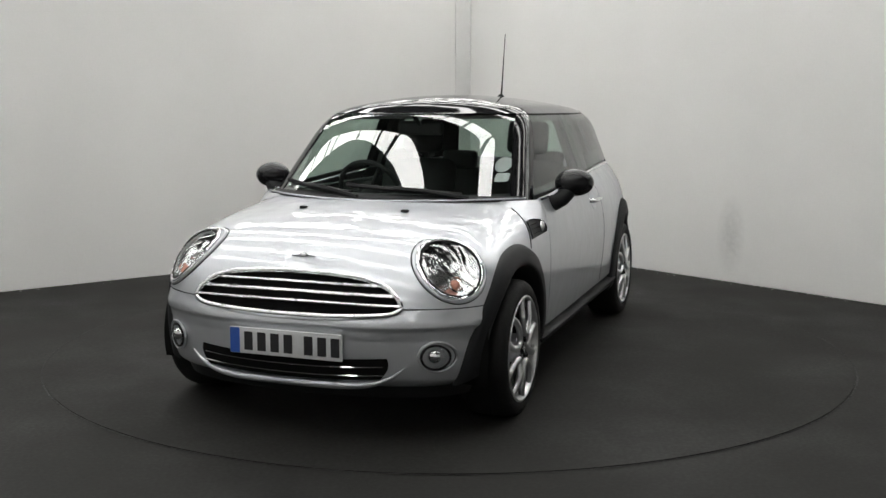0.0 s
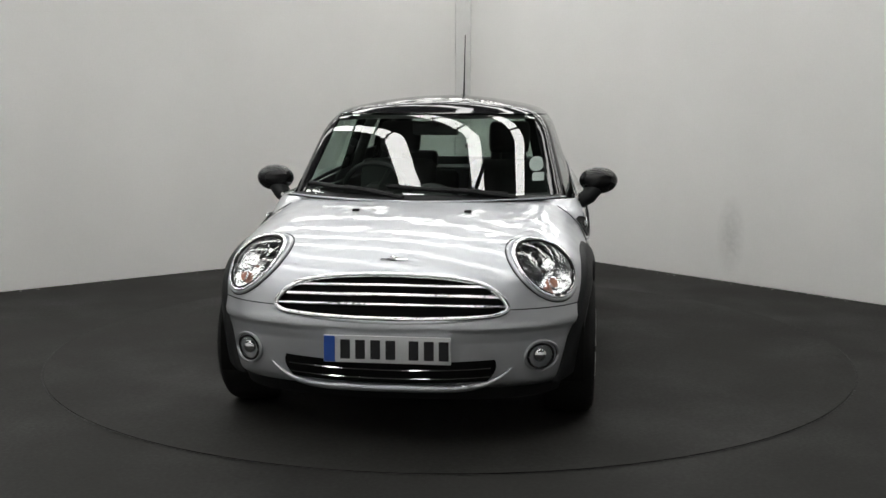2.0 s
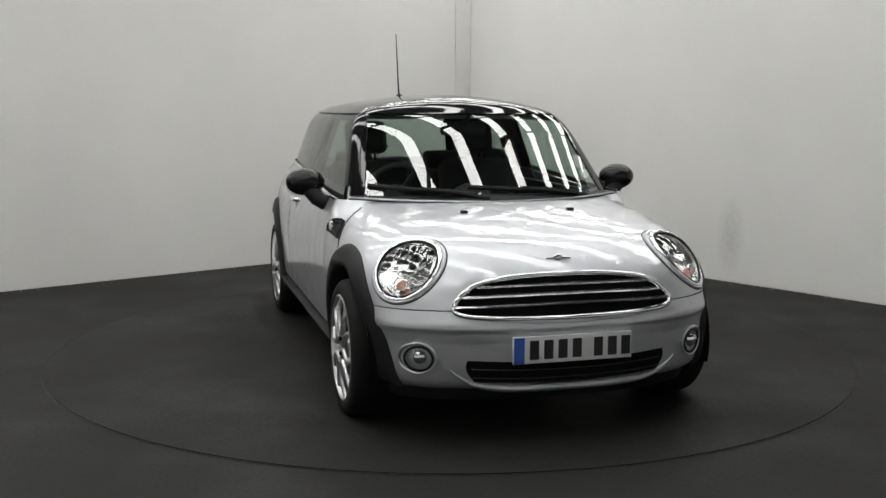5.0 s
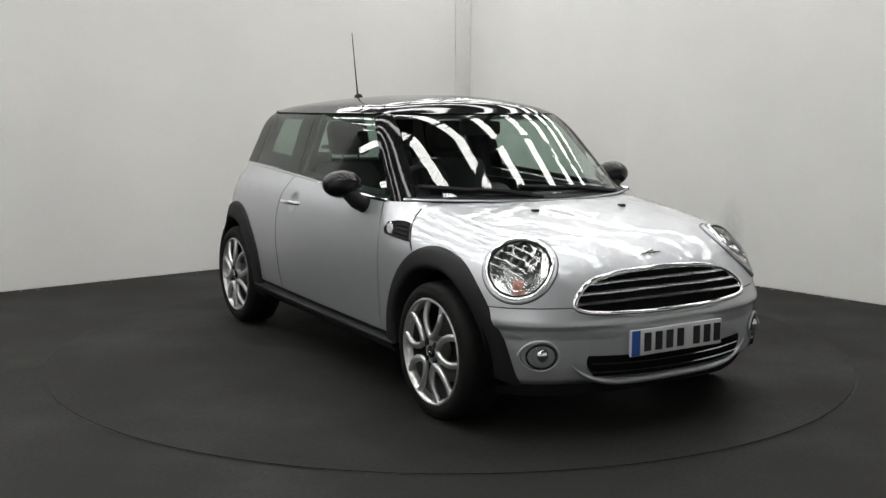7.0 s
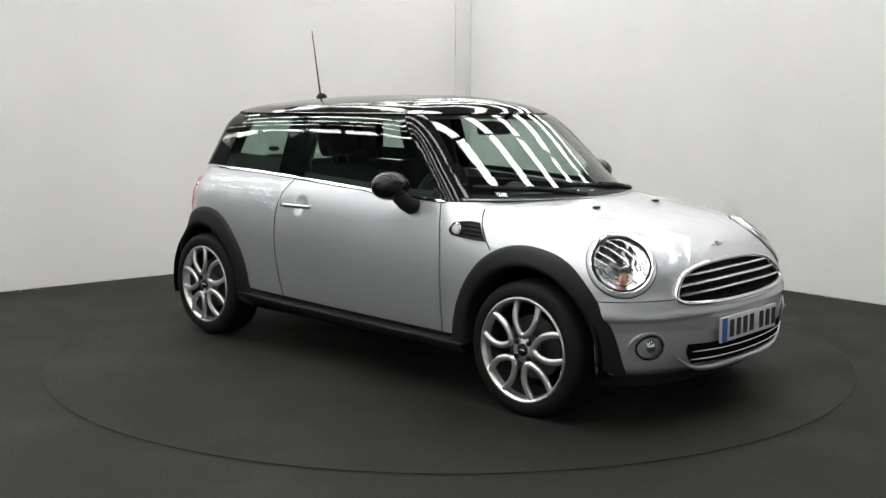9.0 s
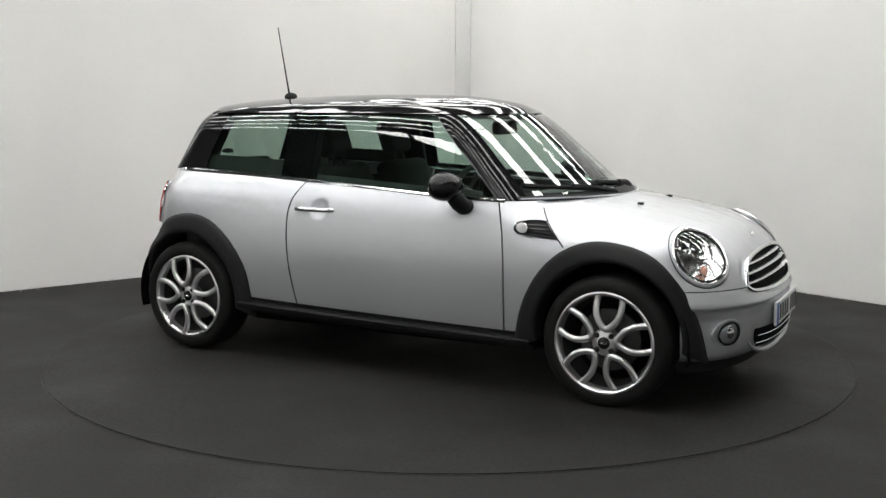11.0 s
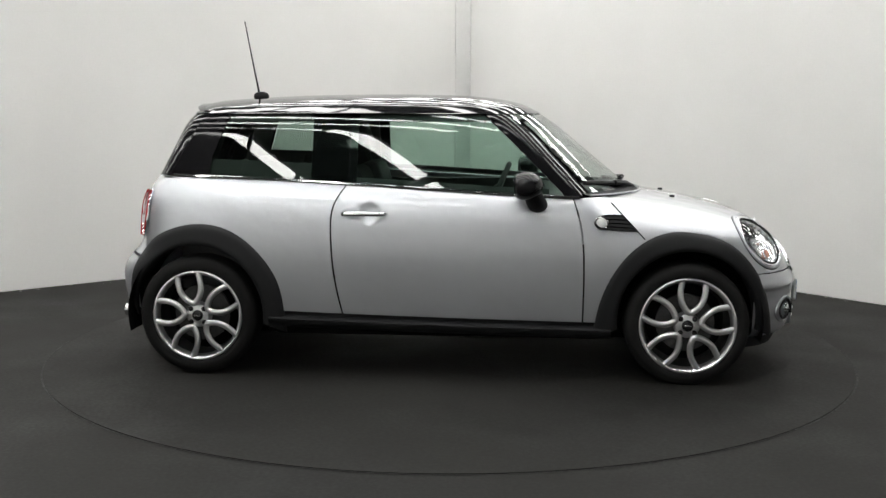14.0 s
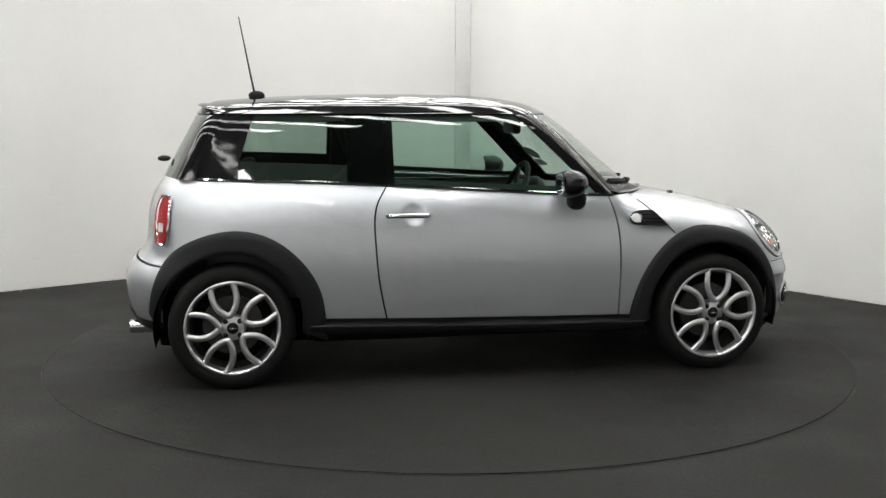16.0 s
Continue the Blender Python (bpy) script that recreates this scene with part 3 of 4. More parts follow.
def build_cabin(car):
    # windscreen
    z = np.linspace(0.918, 1.338, 26)
    ye = windscreen_edge(z)
    y = ye[:, None] * np.linspace(-1, 1, 41)[None, :]
    screen = cast(cabin, np.stack([0 * y - 0.3, y, z[:, None] + 0 * y], -1), (1, 0, 0))
    part("windscreen", sheet(screen, flip=True), SCREEN_GLASS, car, "green-tinted curved windscreen")
    # pillars beside it
    def door_glass_front(q):
        return np.interp(q, [0.92, 0.95, 1.30, 1.345], [0.625, 0.60, 0.245, 0.20])
    rows = []
    for q in np.linspace(0.912, 1.345, 26):
        one = cast(cabin, np.array([-0.3, -float(windscreen_edge(q)) - 0.002, q]), (1, 0, 0))
        two = on_side(cabin, float(door_glass_front(q)) + 0.004, q)
        mid = ramp(one, two, 9)
        o = np.array([-0.4, 0, q])
        d = mid - o
        d /= np.linalg.norm(d, axis=1, keepdims=True)
        p = cast(cabin, o, d)
        rows.append(p + d * 0.004)
    pair("windscreen_pillar", sheet(np.array(rows), rim=0.012), GLOSS_BLACK, car, "gloss black windscreen pillar", 60)
    # side windows and the black pillars between them
    def pane(x0, x1, low, high, off=0.0, cols=24, rim=0.006):
        return side_panel(cabin, x0, x1, lambda x: belt(x) + low, const(high), cols, 16, off, rim)
    pair("door_window", pane(const(-0.462), door_glass_front, 0.004, 1.337, 0.001), GLASS, car, "green-tinted door window")
    pair("rear_side_window", pane(lambda q: np.interp(q, [1.0, 1.1, 1.29, 1.34], [-1.196, -1.186, -1.116, -1.096]), const(-0.468), 0.004, 1.337, 0.0, 28), DARK_GLASS, car, "dark-tinted rear side window")
    pair("door_pillar", pane(const(-0.66), const(-0.425), 0.003, 1.336, -0.012, 8), GLOSS_BLACK, car, "black pillar behind the glass")
    pair("rear_pillar", pane(lambda q: np.interp(q, [1.0, 1.33], [-1.41, -1.25]), lambda q: np.interp(q, [1.0, 1.1, 1.29, 1.34], [-1.20, -1.19, -1.12, -1.10]), 0.003, 1.337, 0.0, 14), GLOSS_BLACK, car, "gloss black rear pillar flush with the glass")
    inner = pane(lambda q: np.interp(q, [1.0, 1.33], [-1.36, -1.22]), lambda q: np.interp(q, [1.0, 1.1, 1.29, 1.34], [-1.19, -1.18, -1.12, -1.10]), 0.003, 1.32, -0.075, 10, 0.0)
    pair("pillar_trim", inner, TRIM, car, "dark trim inside the rear pillar")
    pair("belt_post", pane(const(-0.64), const(-0.48), 0.003, 1.32, -0.06, 6, 0.03), TRIM, car, "dark trim inside the door pillar")
    for x0, x1, low, high in ((-1.2, -0.62, 0.004, 0.085), (-0.44, 0.55, 0.004, 0.03)):
        rail = side_panel(cabin, const(x0), const(x1), lambda x, low=low: belt(x) + low, lambda x, high=high: belt(x) + high, 20, 4, -0.014, 0.004)
        pair("window_rail", rail, TRIM, car, "dark lower window rail")
    top = side_panel(cabin, const(-1.2), const(0.25), const(1.292), const(1.336), 24, 4, -0.014, 0.004)
    pair("window_header", top, TRIM, car, "dark rail over the side windows")
    # rear glass round the back
    zs = np.linspace(1.012, 1.337, 16)
    ring = []
    for q in zs:
        xs = float(np.interp(q, [1.0, 1.33], [-1.403, -1.248]))
        p = on_side(cabin, xs, q)
        a0 = math.atan2(p[1], p[0] + 0.8)
        a = a0 + (-math.pi - a0) * np.linspace(0, 1, 26)
        d = np.stack([np.cos(a), np.sin(a), 0 * a], -1)
        ring.append(cast(cabin, np.array([-0.8, 0, q]), d))
    ring = np.array(ring)
    pair("rear_corner", sheet(ring[:, :9], flip=True), GLOSS_BLACK, car, "gloss black corner beside the rear window", 60)
    part("rear_window", mirrored(sheet(ring[:, 8:], flip=True)), DARK_GLASS, car, "dark-tinted wrapped rear window", 60)
    # roof
    grid = []
    for kind, u in [("back", q) for q in np.linspace(math.pi / 2, 0, 16)] + [("side", q) for q in np.linspace(-0.9, 0.05, 16)] + [("front", q) for q in np.linspace(0, math.pi / 2, 20)[1:]]:
        if kind == "side":
            o, h = np.array([u, 0, 1.15]), np.array([0, -1.0, 0])
        else:
            o = np.array([-0.9 if kind == "back" else 0.05, 0, 1.15])
            h = np.array([(-1 if kind == "back" else 1) * math.sin(u), -math.cos(u), 0])
        low = 0.3
        for _ in range(12):
            th = np.linspace(low, math.pi / 2, 18)
            d = h[None, :] * np.cos(th)[:, None] + np.array([0, 0, 1.0]) * np.sin(th)[:, None]
            p = cast(cabin, o, d)
            low += float(np.clip((1.3335 - p[0, 2]) / 0.6, -0.1, 0.1))
        p = p + d * 0.005
        lower = p[:1] + h * 0.010 + np.array([0, 0, -0.004])
        tuck = p[:1] - h * 0.02 + np.array([0, 0, -0.012])
        grid.append(np.concatenate([tuck, lower, p]))
    part("roof", mirrored(sheet(np.array(grid))), GLOSS_BLACK, car, "gloss black roof", 45)
    lining = block((-1.2, -0.47, 1.30), (0.22, 0.47, 1.325), 0.01, 1)
    part("roof_lining", lining, LINING, car, "pale roof lining")
    # rear spoiler lip
    y = np.linspace(-0.50, 0.50, 25)
    prof = [(-1.18, 1.398), (-1.30, 1.388), (-1.385, 1.384), (-1.40, 1.376), (-1.385, 1.366), (-1.30, 1.345), (-1.2, 1.335)]
    lipg = np.array([[(px + 0.13 * (abs(q) / 0.50) ** 2.4, q, pz - 0.045 * (abs(q) / 0.50) ** 2.2) for q in y] for px, pz in prof])
    part("roof_spoiler", sheet(lipg), GLOSS_BLACK, car, "gloss black roof spoiler lip", 60)
    # chrome line along the belt, over the shoulder and round the windscreen's foot
    xs = np.linspace(-1.46, 0.70, 60)
    low = on_side(lower_body, xs, belt(xs) - 0.004)
    line = [(p[0], p[1] - 0.004, p[2]) for p in low]
    pair("belt_trim", tube(line, 0.0085, n=8), CHROME, car, "thin chrome strip under the windows")
    # cowl: black tray between windscreen and bonnet
    t = np.linspace(-1, 1, 41)
    edge = np.array([(1.06 - 0.31 * abs(q) ** 2.2, 0.70 * q, 0.916 + 0.008 * abs(q)) for q in t])
    inner = np.array([(0.99 - 0.31 * abs(q) ** 2.2, 0.64 * q, 0.945) for q in t])
    part("cowl", sheet(np.array([edge + np.array([0, 0, -0.05]), edge, inner]), flip=True), PLASTIC, car, "black plastic cowl under the windscreen", 70)
    rimline = [tuple(e + np.array([0.006, 0, 0.004])) for e in edge]
    part("bonnet_edge_trim", tube(rimline, 0.005, n=6), PAINT, car, "thin bright edge along the bonnet")
    # tax disc and a permit stuck inside the windscreen's edge
    def stuck(y, z):
        p = cast(cabin, np.array([-0.3, y, z]), (1, 0, 0))
        return Vector(p) + Vector((-0.006, 0, -0.004))
    for name, cy, cz, ry, rz, label in (("tax_disc", 0.55, 1.085, 0.036, 0.036, "round pale paper disc"), ("permit", 0.562, 1.025, 0.03, 0.02, "small white paper permit")):
        power = 1.0 if name == "tax_disc" else 0.35
        ring = []
        for k in np.linspace(0.05, 1, 5):
            ring.append([stuck(cy + ry * k * math.copysign(abs(math.cos(q)) ** power, math.cos(q)), cz + rz * k * math.copysign(abs(math.sin(q)) ** power, math.sin(q))) for q in np.linspace(0, math.tau, 25)])
        part(name, sheet(np.array([[tuple(v) for v in row] for row in ring]), rim=0.001), PLATE, car, label)
    # wipers
    for y0, y1 in ((0.42, -0.16), (-0.12, -0.60)):
        pts = []
        for q in np.linspace(0, 1, 12):
            yy = y0 + (y1 - y0) * q
            zz = 0.948 + 0.035 * q
            p = cast(cabin, np.array([-0.3, yy, zz]), (1, 0, 0))
            pts.append((p[0] + 0.014, yy, zz))
        arm = [(pts[0][0] + 0.03, y0 + 0.05, 0.93), (pts[3][0] + 0.012, pts[3][1], pts[3][2] + 0.005), (pts[6][0] + 0.008, pts[6][1], pts[6][2] + 0.006)]
        part("wiper", merge(tube(pts, 0.012, n=6), tube(arm, 0.013, n=6)), PLASTIC, car, "black windscreen wiper")
    # aerial
    part("aerial", tube([(-1.098, 0, 1.445), (-1.12, 0, 1.56), (-1.172, 0, 1.845)], [0.006, 0.0045, 0.0028], n=8), PLASTIC, car, "thin black roof aerial")
    part("aerial_foot", egg((-1.085, 0, 1.425), (0.045, 0.022, 0.026)), PLASTIC, car)
    part("tailgate_spout", egg((-1.585, 0.0, 1.088), (0.035, 0.04, 0.016)), PLASTIC, car, "black wiper pivot on the tailgate")


def grille_half(z):
    """The grille's half width at a height."""
    best = 0.0
    for y, q in outline_grille(0, 4):
        if abs(q - z) < 0.006:
            best = max(best, abs(y))
    return best


def build_front(car, bonnet, bumper):
    # main grille
    grille = part("grille", grille_back(), DARK, car, "black radiator grille")
    loop = outline_grille(0.008)
    p = on_front(lower_body, np.array([q[0] for q in loop]), np.array([q[1] for q in loop]), 0.004)
    part("grille_frame", tube([tuple(q) for q in p], 0.0115, True, 10, (1.0, 1.0)), CHROME, grille, "chrome grille surround")
    for z, r in ((0.640, 0.0090), (0.605, 0.0100), (0.567, 0.0100)):
        w = grille_half(z) - 0.004
        y = np.linspace(-w, w, 41)
        line = on_front(lower_body, y, 0 * y + z - 0.006 * (np.abs(y) / 0.46) ** 2 + 0.002, -0.006)
        part("slat", tube([tuple(q) for q in line], r, n=8, squash=(1.3, 0.75)), BRIGHT, grille, "chrome grille bar")
    y = np.linspace(-0.50, 0.50, 51)
    line = on_front(lower_body, y, 0.500 + 0.038 * (np.abs(y) / 0.5) ** 2.2, 0.001)
    part("grille_lip", tube([tuple(q) for q in line], [0.002 + 0.010 * (1 - abs(v / 0.5) ** 4) for v in y], n=10), PAINT, bumper, "silver ridge under the grille")
    # lower intake
    y = np.linspace(-0.43, 0.43, 41)
    rows = [on_front(lower_body, y * (0.90 + 0.12 * math.sin(math.pi * (zz - 0.235) / 0.16)), 0 * y + zz + 0.012 * (np.abs(y) / 0.43) ** 2, 0.002) for zz in np.linspace(0.250, 0.340, 10)]
    intake = part("lower_intake", sheet(np.array(rows), rim=0.004, flip=True), DARK, car, "black lower air intake")
    for z in (0.272, 0.308):
        line = on_front(lower_body, y * 0.97, 0 * y + z + 0.010 * (np.abs(y) / 0.43) ** 2, 0.006)
        part("intake_bar", tube([tuple(q) for q in line], 0.0032, n=6), CHROME, intake, "thin bright bar across the intake")
    yy = np.linspace(-0.50, 0.50, 61)
    lip = on_front(lower_body, yy, 0.228 + 0.085 * (np.abs(yy) / 0.50) ** 6, 0.0)
    part("intake_lip", tube([tuple(q) for q in lip], [0.002 + 0.014 * (1 - abs(v / 0.5) ** 5) for v in yy], n=10), PAINT, bumper, "silver rounded lip under the intake")
    # number plate: characters stand as plain bars
    plate = part("number_plate", block((1.876, -0.26, 0.338), (1.891, 0.26, 0.449), 0.004), PLATE, car, "white number plate with a blue band and dark bars")
    part("plate_band", block((1.888, -0.258, 0.340), (1.8925, -0.212, 0.447), 0.001, 1), PLATE_BLUE, plate, "blue band at the plate's end")
    for k, at in enumerate((-0.170, -0.108, -0.046, 0.016, 0.110, 0.172, 0.232)):
        part("plate_bar", block((1.889, at - 0.020, 0.354), (1.8928, at + 0.020, 0.433), 0.001, 1), INK, plate)
    # badge and washer jets on the bonnet
    y = np.linspace(-0.055, 0.055, 13)
    wing = on_front(lower_body, y, 0 * y + 0.737, 0.006)
    part("badge", merge(tube([tuple(q) for q in wing], [0.003 + 0.004 * (1 - abs(q) / 0.055) for q in y], n=6), egg(tuple(on_front(lower_body, 0.0, 0.737, 0.004)), (0.008, 0.021, 0.016))), CHROME, bonnet, "small winged chrome badge, plain")
    for yy in (-0.26, 0.26):
        p = cast(lower_body, np.array([1.215, yy, 0.5]), (0, 0, 1))
        part("washer_jet", block((p[0] - 0.013, yy - 0.016, p[2] - 0.004), (p[0] + 0.013, yy + 0.016, p[2] + 0.010), 0.004), PLASTIC, bonnet, "small black washer jet")
    # headlights
    for s in (1, -1):
        def place(bm, s=s):
            return bm if s == 1 else other_side_free(bm)
        rr = np.linspace(0.02, 1, 30)[:, None]
        aa = np.linspace(0, math.tau, 97)[None, :]
        flute = 0.0035 * np.cos(21 * rr * np.cos(aa)) * np.clip(rr * np.sin(aa) * 2 + 0.4, 0, 1) * (1 - rr ** 4)
        lamp = part("headlight", place(sheet(on_lamp(rr, aa, -0.06 * (1 - rr ** 2) - 0.006 + flute))), REFLECTOR, car, "round chrome-ringed headlight")
        a = np.linspace(0, math.tau, 57)[:-1]
        part("ring", place(tube([tuple(q) for q in on_lamp(1.025, a, 0.003)], 0.0095, True, 10)), CHROME, lamp, "chrome headlight ring")
        part("bezel", place(tube([tuple(q) for q in on_lamp(1.10, a, 0.001, 0.97)], 0.0085, True, 8)), PAINT, lamp, "silver bezel")
        part("groove", place(tube([tuple(q) for q in on_lamp(1.165, a, 0.000, 1.0)], 0.0030, True, 6)), SEAM, lamp, "dark groove round the bezel")
        part("seal", place(tube([tuple(q) for q in on_lamp(0.955, a, 0.005)], 0.0055, True, 6)), SEAM, lamp, "dark seal inside the ring")
        for w in (-0.62, -0.42, -0.22, -0.02, 0.18, 0.38):
            fin = [tuple(on_lamp(math.hypot(w, q), math.atan2(q, w), -0.020)) for q in np.linspace(0.25, 0.25 + 0.55 * math.sqrt(1 - w * w), 8)]
            part("reflector_rib", place(tube(fin, 0.0045, n=6)), SEAM, lamp)
        # main beam bowl: a ringed cup with its bulb cap
        cup = [(0.34, -0.012), (0.36, -0.008), (0.39, -0.012), (0.40, -0.030)]
        b = np.linspace(0, math.tau, 41)
        bowl = [[tuple(on_lamp(math.hypot(0.02 + r * math.cos(q), 0.20 + r * math.sin(q)), math.atan2(0.20 + r * math.sin(q), 0.02 + r * math.cos(q)), off)) for q in b] for r, off in [(0.03, -0.046), (0.15, -0.040), (0.26, -0.026)] + cup]
        part("main_bowl", place(sheet(np.array(bowl))), REFLECTOR, lamp, "bright main beam bowl")
        c = on_lamp(0.20, 1.5, -0.030)
        part("bulb_cap", place(egg(tuple(c), (0.013, 0.015, 0.015))), DARK_METAL, lamp, "dark bulb cap")
        c = on_lamp(0.56, -math.pi / 2 + 0.05, -0.020)
        part("turn_signal", place(egg(tuple(c), (0.018, 0.025, 0.024))), AMBER, lamp, "amber turn signal bulb")
        d = on_lamp(0.55, -math.pi / 2 + 0.05, -0.004)
        part("signal_ring", place(tube([tuple(d + LAMP_ACROSS * (0.031 * math.cos(q)) + LAMP_UP * (0.031 * math.sin(q))) for q in b[:-1]], 0.004, True, 6)), CHROME, lamp)
        part("lens", place(sheet(on_lamp(np.linspace(0.02, 1, 10)[:, None], aa, 0.003 + 0.012 * (1 - np.linspace(0.02, 1, 10)[:, None] ** 2) + 0 * aa))), CLEAR, lamp, "clear domed headlight glass")
        # fog lamps
        fy, fz = FOG
        pocket = front_disc(fy, fz, 0.066, 0.062, 8, 33, lambda r: 0.003 - 0.03 * (1 - r) ** 0.5)
        fog = part("fog_light", place(sheet(pocket)), DARK_METAL, car, "round fog light in the bumper")
        ring = on_front(lower_body, fy + 0.066 * np.cos(a), fz + 0.062 * np.sin(a), 0.002)
        part("fog_ring", place(tube([tuple(q) for q in ring], 0.006, True, 6)), PAINT, fog)
        c = on_front(lower_body, fy + 0.006, fz, -0.004)
        part("fog_lens", place(egg(tuple(c), (0.022, 0.045, 0.045))), CLEAR, fog, "bright fog lamp lens")
        part("fog_bulb", place(egg(tuple(c + np.array([0.004, 0.006, 0.004])), (0.020, 0.030, 0.029))), CHROME, fog, "bright fog lamp bulb cap")
        ring = on_front(lower_body, fy + 0.050 * np.cos(a) + 0.004, fz + 0.050 * np.sin(a), 0.006)
        part("fog_seal", place(tube([tuple(q) for q in ring], 0.005, True, 6)), SEAM, fog)


def other_side_free(bm):
    flipped = other_side(bm)
    bm.free()
    return flipped


def grille_back():
    loop = outline_grille(0.004)
    rings = []
    for k in np.linspace(0.02, 1, 8):
        y = np.array([q[0] * k for q in loop + loop[:1]])
        z = np.array([0.60 + (q[1] - 0.60) * k for q in loop + loop[:1]])
        rings.append(on_front(lower_body, y, z, -0.016))
    return sheet(np.array(rings))


def build_sides(car, doors):
    # handles, mirrors, side vents
    for s, door in zip((1, -1), doors):
        def place(bm, s=s):
            return bm if s == 1 else other_side_free(bm)
        p = on_side(lower_body, -0.34, 0.832)
        y = float(p[1])
        handle = tube(smooth_path([(-0.482, y + 0.002, 0.833), (-0.465, y - 0.026, 0.834), (-0.37, y - 0.034, 0.836), (-0.28, y - 0.026, 0.834), (-0.26, y + 0.002, 0.833)], 4), 0.0125, n=12, squash=(0.8, 1.0))
        part("door_handle", place(handle), CHROME, door, "chrome bar door handle")
        keyhole = egg((-0.475, y - 0.02, 0.834), (0.011, 0.008, 0.011))
        part("lock", place(keyhole), DARK_METAL, door)
        # mirror
        turn = pose(0, 0, 0, 0, 0, -8)
        shell = egg((0.432, -0.866, 0.986), (0.088, 0.100, 0.070), 18, 28, turn)
        for v in shell.verts:
            if v.co.x < 0.385:
                v.co.x = 0.385 + (v.co.x - 0.385) * 0.12
        part("mirror_housing", place(shell), GLOSS_BLACK, door, "gloss black mirror housing", 50)
        part("mirror_glass", place(egg((0.378, -0.866, 0.986), (0.003, 0.080, 0.054))), CHROME, door, "mirror glass")
        foot = tube([(0.495, -0.730, 0.882), (0.492, -0.782, 0.886), (0.484, -0.812, 0.905), (0.470, -0.835, 0.936), (0.455, -0.848, 0.965)], [0.050, 0.053, 0.054, 0.054, 0.050], n=16, squash=(0.95, 0.75))
        part("mirror_foot", place(foot), PLASTIC, door, "black mirror foot")
        # side vent with the repeater
        lower = [(0.772, 0.790), (0.79, 0.773), (0.83, 0.768), (0.90, 0.763), (0.985, 0.758)]
        upper = [(0.770, 0.806), (0.79, 0.828), (0.83, 0.834), (0.87, 0.834), (0.914, 0.831)]
        vent = part("side_vent", place(side_strip(lower_body, upper, lower, 6, 0.008, 0.008)), PLASTIC, car, "black slatted vent panel behind the wheel")
        for k in range(3):
            q = (k + 1) / 4
            line = [tuple(on_side(lower_body, u + (w - u) * q, v + (t - v) * q, 0.011)) for (u, v), (w, t) in zip(upper[2:], lower[2:])]
            part("vent_slat", place(tube(line, 0.003, n=6)), GLOSS_BLACK, vent)
        c = on_side(lower_body, 0.806, 0.801, 0.012)
        part("repeater", place(egg(tuple(c), (0.027, 0.010, 0.026))), WHITE_LENS, vent, "white oval side repeater lens")
        ring = [tuple(c + np.array([0.030 * math.cos(q), 0, 0.029 * math.sin(q)])) for q in np.linspace(0, math.tau, 29)[:-1]]
        part("repeater_ring", place(tube(ring, 0.004, True, 6)), CHROME, vent)
        # shut line between bonnet and wing
        shut = [(0.862, 0.888), (0.888, 0.862), (0.916, 0.832), (0.95, 0.796), (0.985, 0.758), (1.02, 0.722)]
        part("shut_line", place(tube([tuple(on_side(lower_body, x, z, 0.0005)) for x, z in shut], 0.0032, n=6)), SEAM, car, "dark shut line of the bonnet")
        # tail lamp
        g = []
        for k in np.linspace(0, 1, 12):
            z = 0.698 + 0.232 * k
            w = 0.060 * math.sin(math.pi * (0.12 + 0.76 * k)) ** 0.5
            g.append([(zz, z) for zz in np.linspace(-w, w, 8)])
        lamp_rows = []
        for row in g:
            pts = []
            for dx, z in row:
                ang = math.atan2(-0.62, -0.56) + dx * 1.15
                d = np.array([math.cos(ang), math.sin(ang), 0])
                q = cast(lower_body, np.array([-1.0, 0, z]), d)
                pts.append(q + d * 0.010)
            lamp_rows.append(pts)
        tail_lamp = part("tail_light", place(sheet(np.array(lamp_rows), rim=0.012, flip=False)), RED, car, "red tail light with chrome edge")
        border = [r[0] for r in lamp_rows] + list(lamp_rows[-1][1:]) + [r[-1] for r in lamp_rows[::-1][1:]] + list(lamp_rows[0][::-1][1:-1])
        insert = [[q + np.array([-0.004, -0.006, 0]) for q in r[3:6]] for r in lamp_rows[3:6]]
        part("tail_insert", place(sheet(np.array(insert), rim=0.006, flip=False)), WHITE_LENS, tail_lamp, "pale reversing lens")
        part("tail_ring", place(tube([tuple(q) for q in border], 0.007, True, 6)), CHROME, tail_lamp, "chrome tail light frame")
    part("tailpipe", tube([(-1.55, -0.46, 0.262), (-1.745, -0.46, 0.262)], 0.034, n=18, caps=False), CHROME, car, "chrome exhaust tip")


